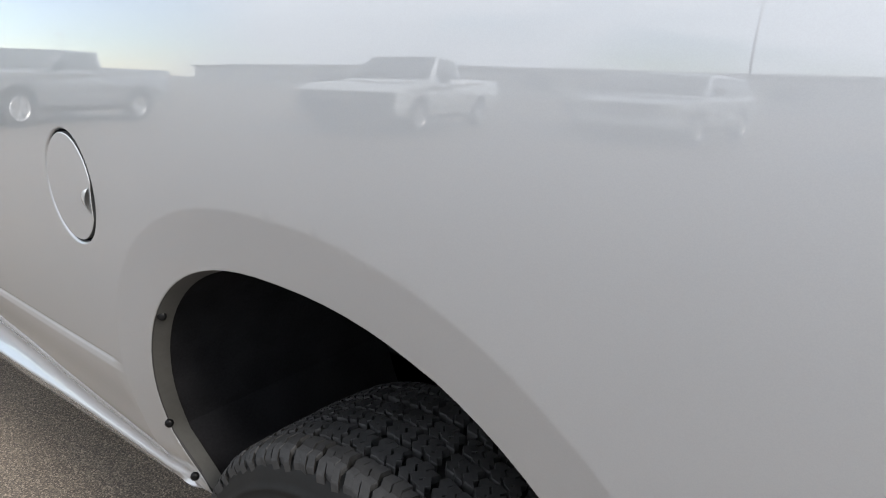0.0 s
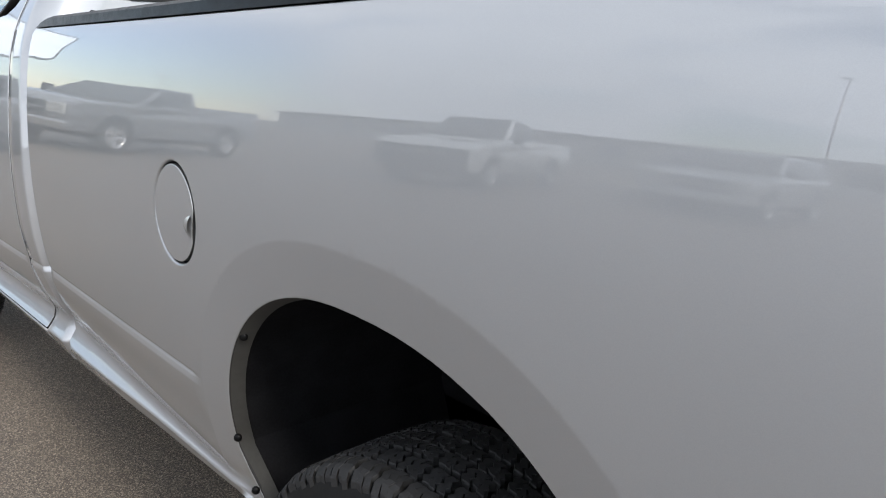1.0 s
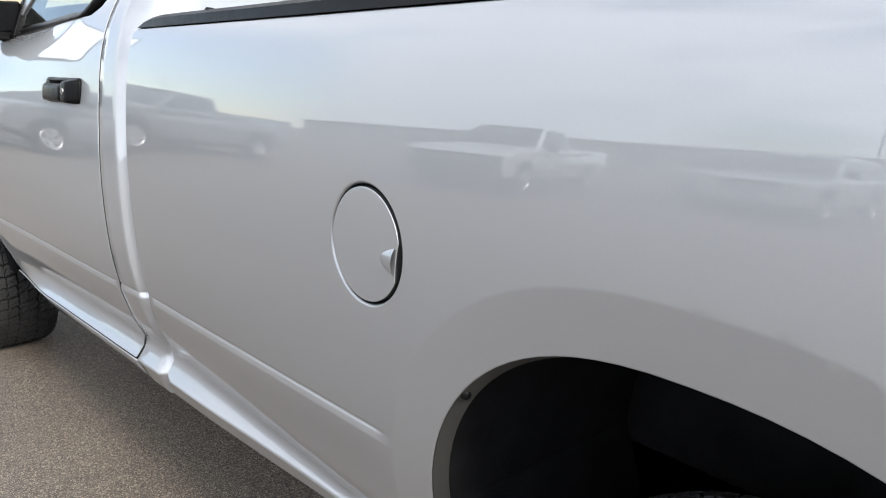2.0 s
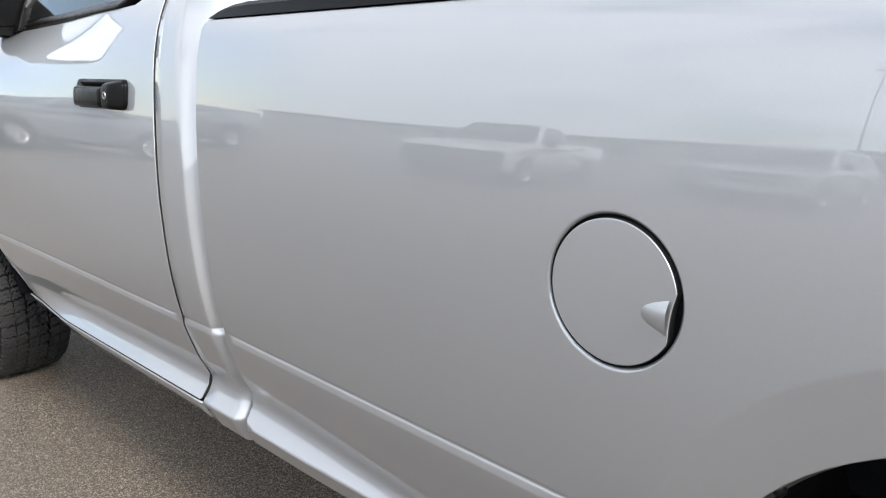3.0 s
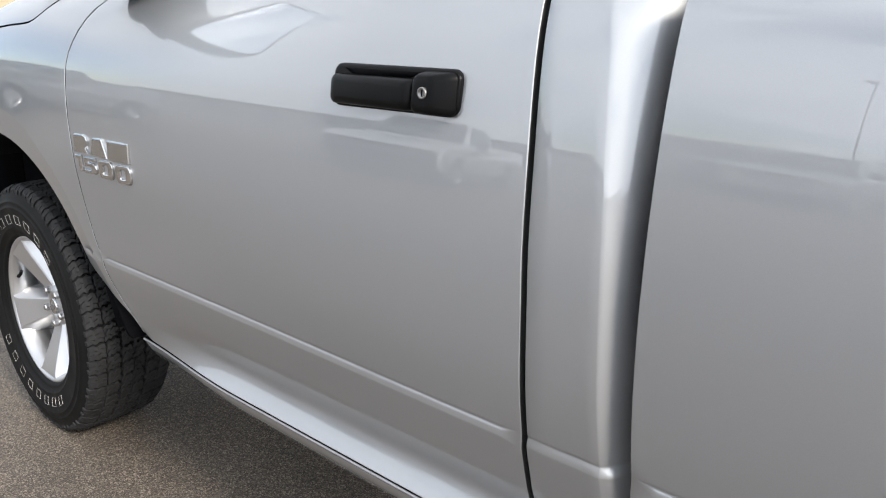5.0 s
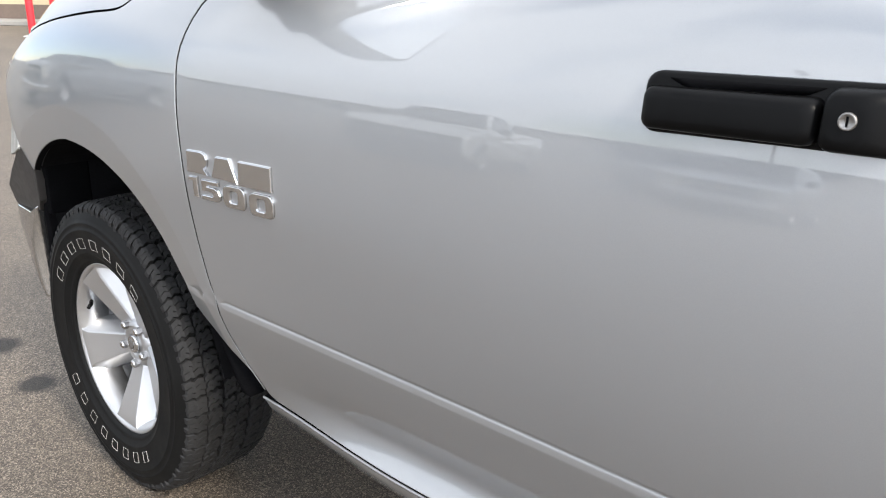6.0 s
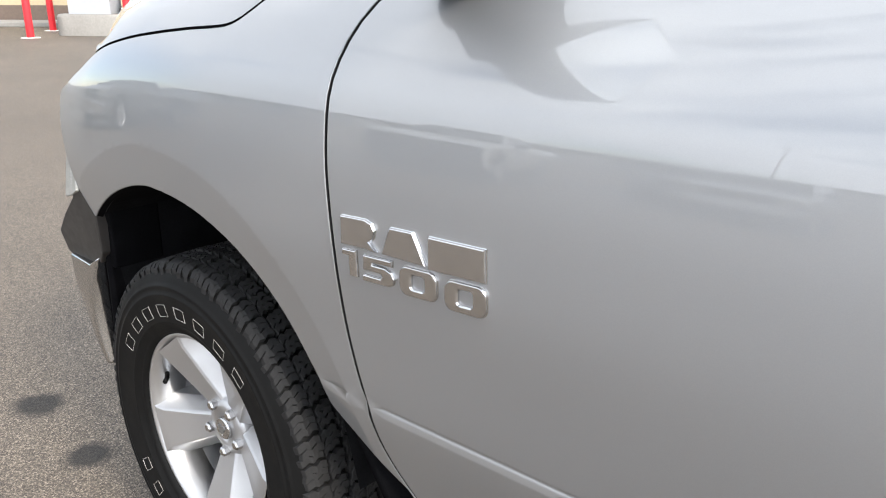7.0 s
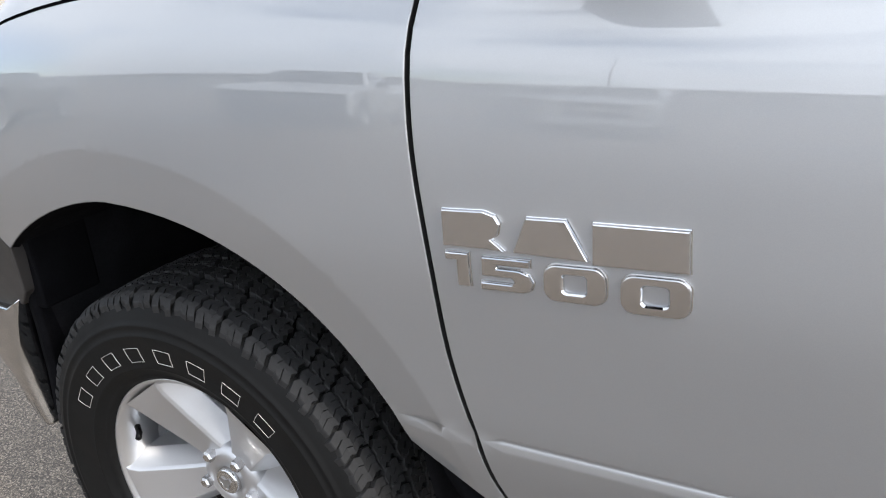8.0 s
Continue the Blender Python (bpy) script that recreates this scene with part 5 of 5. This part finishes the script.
def arch_line(cx, z, r=0.45, n=14):
    return [(cx + r * math.cos(a), z + r * math.sin(a)) for a in np.linspace(0, math.pi, n)]


def parked_vehicle(name, label, category, paint, kind="pickup", dark=False, roof=1.0):
    """Front towards -x, on the ground, middle line on y = 0. dark: the front's shade is put into its colours."""
    ob = thing(name, label, category)
    fx, rx = -1.75, 1.80
    low = 0.42
    if kind == "pickup":
        top = [(2.95, 1.32), (0.62, 1.32), (0.58, 1.18), (-1.05, 1.22), (-1.3, 1.20), (-2.45, 1.10), (-2.68, 0.98)]
        cab = [(0.62, 1.15), (0.50, 1.88), (-0.55, 1.88), (-1.28, 1.18)]
        panes = ([(0.40, 1.30), (0.35, 1.78), (-0.50, 1.80), (-1.02, 1.28)],)
        end = 2.95
        cab, *panes = [[(x, 1.15 + (z - 1.15) * roof) for x, z in poly] for poly in (cab, *panes)]
    else:
        top = [(2.2, 1.12), (2.18, 1.18), (0.5, 1.16), (-0.9, 1.16), (-1.2, 1.14), (-2.1, 1.02), (-2.45, 0.88)]
        cab = [(2.15, 1.12), (1.85, 1.72), (0.2, 1.78), (-0.40, 1.74), (-1.25, 1.12)]
        panes = ([(1.95, 1.20), (1.75, 1.64), (0.95, 1.68), (0.95, 1.20)], [(0.88, 1.20), (0.88, 1.68), (-0.35, 1.66), (-0.95, 1.20)])
        fx, rx, end = -1.55, 1.30, 2.2
    outline = [(end, 0.55)] + top + [(top[-1][0] - 0.03, 0.62), (top[-1][0], 0.45)] + arch_line(fx, low, 0.46)[::-1] + arch_line(rx, low, 0.46)[::-1] + [(end, 0.50)]
    part("body", body_bm(outline, 0.98, lambda z: 1 - 0.10 * max(0, z - 1.0) - 0.05 * max(0, 0.7 - z)), paint, ob, bevel=0.02)
    slope = lambda z: 0.97 - 0.32 * max(0, z - 1.1)
    part("cab", body_bm(cab, 0.98, slope), paint, ob, bevel=0.03)
    for pane in panes:
        for side in (-1, 1):
            bm = bmesh.new()
            bm.faces.new([bm.verts.new((x, side * (0.98 * slope(z) + 0.004), z)) for x, z in pane])
            g = part("window", bm, DARKGLASS, ob, "dark window glass")
            g.modifiers.new("thickness", "SOLIDIFY").thickness = 0.012
    a, b = cab[-2], cab[-1]
    bm = bmesh.new()
    pts = []
    for u, y in ((0.12, -1), (0.12, 1), (0.92, 1), (0.92, -1)):
        x, z = b[0] + (a[0] - b[0]) * u, b[1] + (a[1] - b[1]) * u
        pts.append(bm.verts.new((x - 0.008, y * (0.98 * slope(z) - 0.07), z + 0.008)))
    bm.faces.new(pts)
    g = part("windscreen", bm, DARKGLASS, ob, "dark windscreen")
    g.modifiers.new("thickness", "SOLIDIFY").thickness = 0.01
    front = top[-1][0]
    # a shaded front is coloured in: full-width black grille, dark bumper
    wide = 0.9 if dark else 0.52
    part("grille", box_bm((front - 0.05, -wide, 0.60 if dark else 0.66), (front + 0.1, wide, 0.96)), LINER, ob, "black grille", bevel=0.02)
    part("grille_bar", box_bm((front - 0.07, -0.52, 0.79), (front, 0.52, 0.83)), CHROME, ob, bevel=0.01)
    part("grille_bar", box_bm((front - 0.07, -0.03, 0.66), (front, 0.03, 0.96)), CHROME, ob, bevel=0.01)
    part("front_bumper", box_bm((front - 0.10, -0.94, 0.42), (front + 0.12, 0.94, 0.62)), TRIM if dark else CHROME if kind == "pickup" else paint, ob, "front bumper coloured dark for its shade" if dark else "bright front bumper", bevel=0.04)
    part("rear_bumper", box_bm((end - 0.02, -0.92, 0.45), (end + 0.12, 0.92, 0.65)), CHROME if kind == "pickup" else paint, ob, "rear bumper", bevel=0.03)
    for y in (-0.72, 0.72):
        part("headlamp", box_bm((front - 0.03, y - 0.18, 0.74), (front + 0.15, y + 0.18, 0.98)), LENS, ob, "clear headlamp", bevel=0.03)
        part("tail_lamp", box_bm((end - 0.03, y * 1.2 - 0.07, 0.80), (end + 0.02, y * 1.2 + 0.07, 1.2)), RED, ob, "red tail lamp", bevel=0.01)
        part("mirror", box_bm((-1.05, y * 1.52 - 0.1, 1.18), (-0.95, y * 1.52 + 0.1, 1.38)), BLACK, ob, bevel=0.02)
    part("side_moulding", box_bm((-1.2, -0.985, 0.60), (1.2, 0.985, 0.64)), CHROME, ob, "bright side moulding", bevel=0.005)
    part("underside", box_bm((front + 0.4, -0.8, 0.30), (end - 0.3, 0.8, 0.55)), LINER, ob)
    for x in (fx, rx):
        for side in (-1, 1):
            w = part("wheel", lathe_bm([(0.0, -0.06), (0.08, -0.07), (0.20, -0.05), (0.225, -0.10), (0.24, -0.11), (0.32, -0.125), (0.375, -0.115), (0.385, -0.09), (0.385, 0.10), (0.2, 0.12)], 32), RUBBER, ob, "black tyre on an alloy wheel", smooth=True)
            w.matrix_local = pose(x, side * 0.86, 0.385, 0, 0, 0 if side < 0 else 180)
            part("rim", lathe_bm([(0.205, -0.07), (0.222, -0.112), (0.245, -0.118), (0.25, -0.105)], 32), ALLOY, w, smooth=True)
            for k in range(5):
                sp = part("spoke", loft_bm([[(0.03, -0.085, -0.03), (0.03, -0.085, 0.03), (0.03, -0.05, 0.03), (0.03, -0.05, -0.03)], [(0.225, -0.105, -0.085), (0.225, -0.105, 0.085), (0.225, -0.06, 0.085), (0.225, -0.06, -0.085)]]), ALLOY, w, bevel=0.006)
                sp.matrix_local = pose(0, 0, 0, 0, 72 * k + 20, 0)
    return ob


lot = "vehicles parked across the lot"
v = tagged(parked_vehicle("parked_pickup", "grey pickup truck with a chrome bumper, parked side on", "pickup truck", PAINT_GREY, roof=0.74), group=lot)
v.matrix_world = pose(-13.5, -4.1, 0, 0, 0, -124)
v = tagged(parked_vehicle("parked_pickup", "white pickup truck with a chrome grille, facing the silver one", "pickup truck", PAINT_WHITE, dark=True), group=lot)
v.matrix_world = pose(-10.5, -10.3, 0, 0, 0, -112)
v = tagged(parked_vehicle("parked_car", "pale silver sport utility car facing the silver pickup", "car", PAINT, "suv"), group=lot)
v.matrix_world = pose(-6.5, -14.0, 0, 0, 0, -97)
v = tagged(parked_vehicle("parked_car", "grey sport utility car among the row", "car", PAINT_GREY, "suv"), group=lot)
v.matrix_world = pose(-0.6, -13.5, 0, 0, 0, -94)
v = tagged(parked_vehicle("parked_car", "dark grey sport utility car behind the white pickup", "car", PAINT_GREY, "suv"), group=lot)
v.matrix_world = pose(-9.3, -17.2, 0, 0, 0, -104)
v = tagged(parked_vehicle("parked_pickup", "silver pickup truck standing beside the red bollards", "pickup truck", PAINT), group=lot)
v.matrix_world = pose(-20.5, 11.8, 0, 0, 0, -118)

# ---- low building across the lot ----
shop = thing("low_building", "long low building with pale siding and a dark roof", "building")
part("wall", box_bm((-90, -58, 0), (75, -48, 2.9)), SIDING, shop)
part("roof", prism_bm([(-58.6, 2.9), (-47.3, 2.9), (-47.6, 3.1), (-53, 3.5), (-58.4, 3.1)], -90.6, 75.6, "x"), ROOFING, shop, "dark low roof")
for k, x in enumerate(np.arange(-84, 72, 9.5)):
    w = part("window", box_bm((x, -48.02, 0.9), (x + 2.6, -47.96, 2.4)), DARKGLASS, shop, "dark window")
    part("frame", tube_bm([(x, -47.95, 0.9), (x + 2.6, -47.95, 0.9), (x + 2.6, -47.95, 2.4), (x, -47.95, 2.4)], 0.05, 4, True), WHITEPAINT, w)
for x, y, h in ((-62, -20.5, 5.4), (-10.7, -27.7, 8.0)):
    pole = thing("lamp_post", "tall dark metal lamp post on the car lot", "lamp post", group="lamp posts of the lot")
    part("post", lathe_bm([(0.0, 0.0), (0.06, 0.0), (0.035, h), (0.0, h)], 12), STEEL, pole, smooth=True).matrix_local = pose(0, 0, 0, 90, 0, 0)
    part("footing", lathe_bm([(0.0, 0.0), (0.28, 0.0), (0.28, 0.6), (0.0, 0.62)], 20), CONCRETE, pole).matrix_local = pose(0, 0, 0, 90, 0, 0)
    part("lamp_head", box_bm((-0.18, -0.1, h), (0.18, 0.75, h + 0.16)), STEEL, pole, bevel=0.03)
    pole.location = (x, y, 0)

# ---- canopy column, bollards and wall ahead of the truck ----
U = Vector((0.77, 0.64, 0))                       # along the wall
W0 = Vector((-28.6, 8.8, 0))
ANG = math.degrees(math.atan2(U.y, U.x))


def along(name, a, b, d0, d1, z0, z1, mat, parent, label="", bevel=0.0):
    """A bar beside the wall: from a to b along it, d0 to d1 in front of it."""
    ob = part(name, box_bm((a, -d1, z0), (b, -d0, z1)), mat, parent, label, bevel=bevel)
    ob.matrix_local = Matrix.Translation(W0) @ pose(0, 0, 0, 0, 0, ANG)
    return ob


store = thing("store_wall", "cream rendered wall with a dark brown plinth band", "wall", kind="structure")
along("render_wall", -8, 40, -0.4, 0.0, 0.55, 4.5, BEIGE, store)
along("plinth", -8, 40, -0.4, 0.05, 0.12, 0.55, BAND, store, "dark brown plinth band")
walk_slab = along("footpath", -8, 40, 0.05, 1.5, 0.0, 0.13, CONCRETE, None, bevel=0.02)
tagged(walk_slab, "pale concrete footpath with a raised kerb", "kerb", kind="structure")
column = thing("canopy_column", "grey clad canopy column on a pale concrete base", "column")
cpos = Vector((-21.9, 8.4, 0))
part("base", loft_bm([[(x, y, z) for x, y in rounded(-0.85 + d, 0.85 - d, -0.5 + d, 0.5 - d, 0.32, 6)] for z, d in ((0.0, 0.0), (0.44, 0.0), (0.50, 0.03))]), CONCRETE, column, "pale concrete base", bevel=0.01)
part("cladding", box_bm((-0.52, -0.30, 0.50), (0.52, 0.30, 4.2)), GREYPAINT, column, bevel=0.01)
column.matrix_world = Matrix.Translation(cpos) @ pose(0, 0, 0, 0, 0, 38)
bollard = thing("bollard", "red painted steel bollard with a white ring at its foot", "bollard", group="red bollards by the canopy column")
part("post", lathe_bm([(0.0, 1.06), (0.05, 1.05), (0.082, 1.0), (0.085, 0.98), (0.085, 0.0)], 24), RED, bollard, smooth=True).matrix_local = pose(0, 0, 0, 90, 0, 0)
part("foot_ring", lathe_bm([(0.085, 0.012), (0.20, 0.010), (0.22, 0.0)], 24), WHITEPAINT, bollard, "white painted foot ring").matrix_local = pose(0, 0, 0, 90, 0, 0)
for k, (x, y) in enumerate(((-22.0, 6.85), (-24.4, 8.35), (-21.0, 8.75), (-23.2, 10.5))):
    if k:
        copy_thing(bollard, pose(x, y, 0))
    else:
        bollard.location = (x, y, 0)
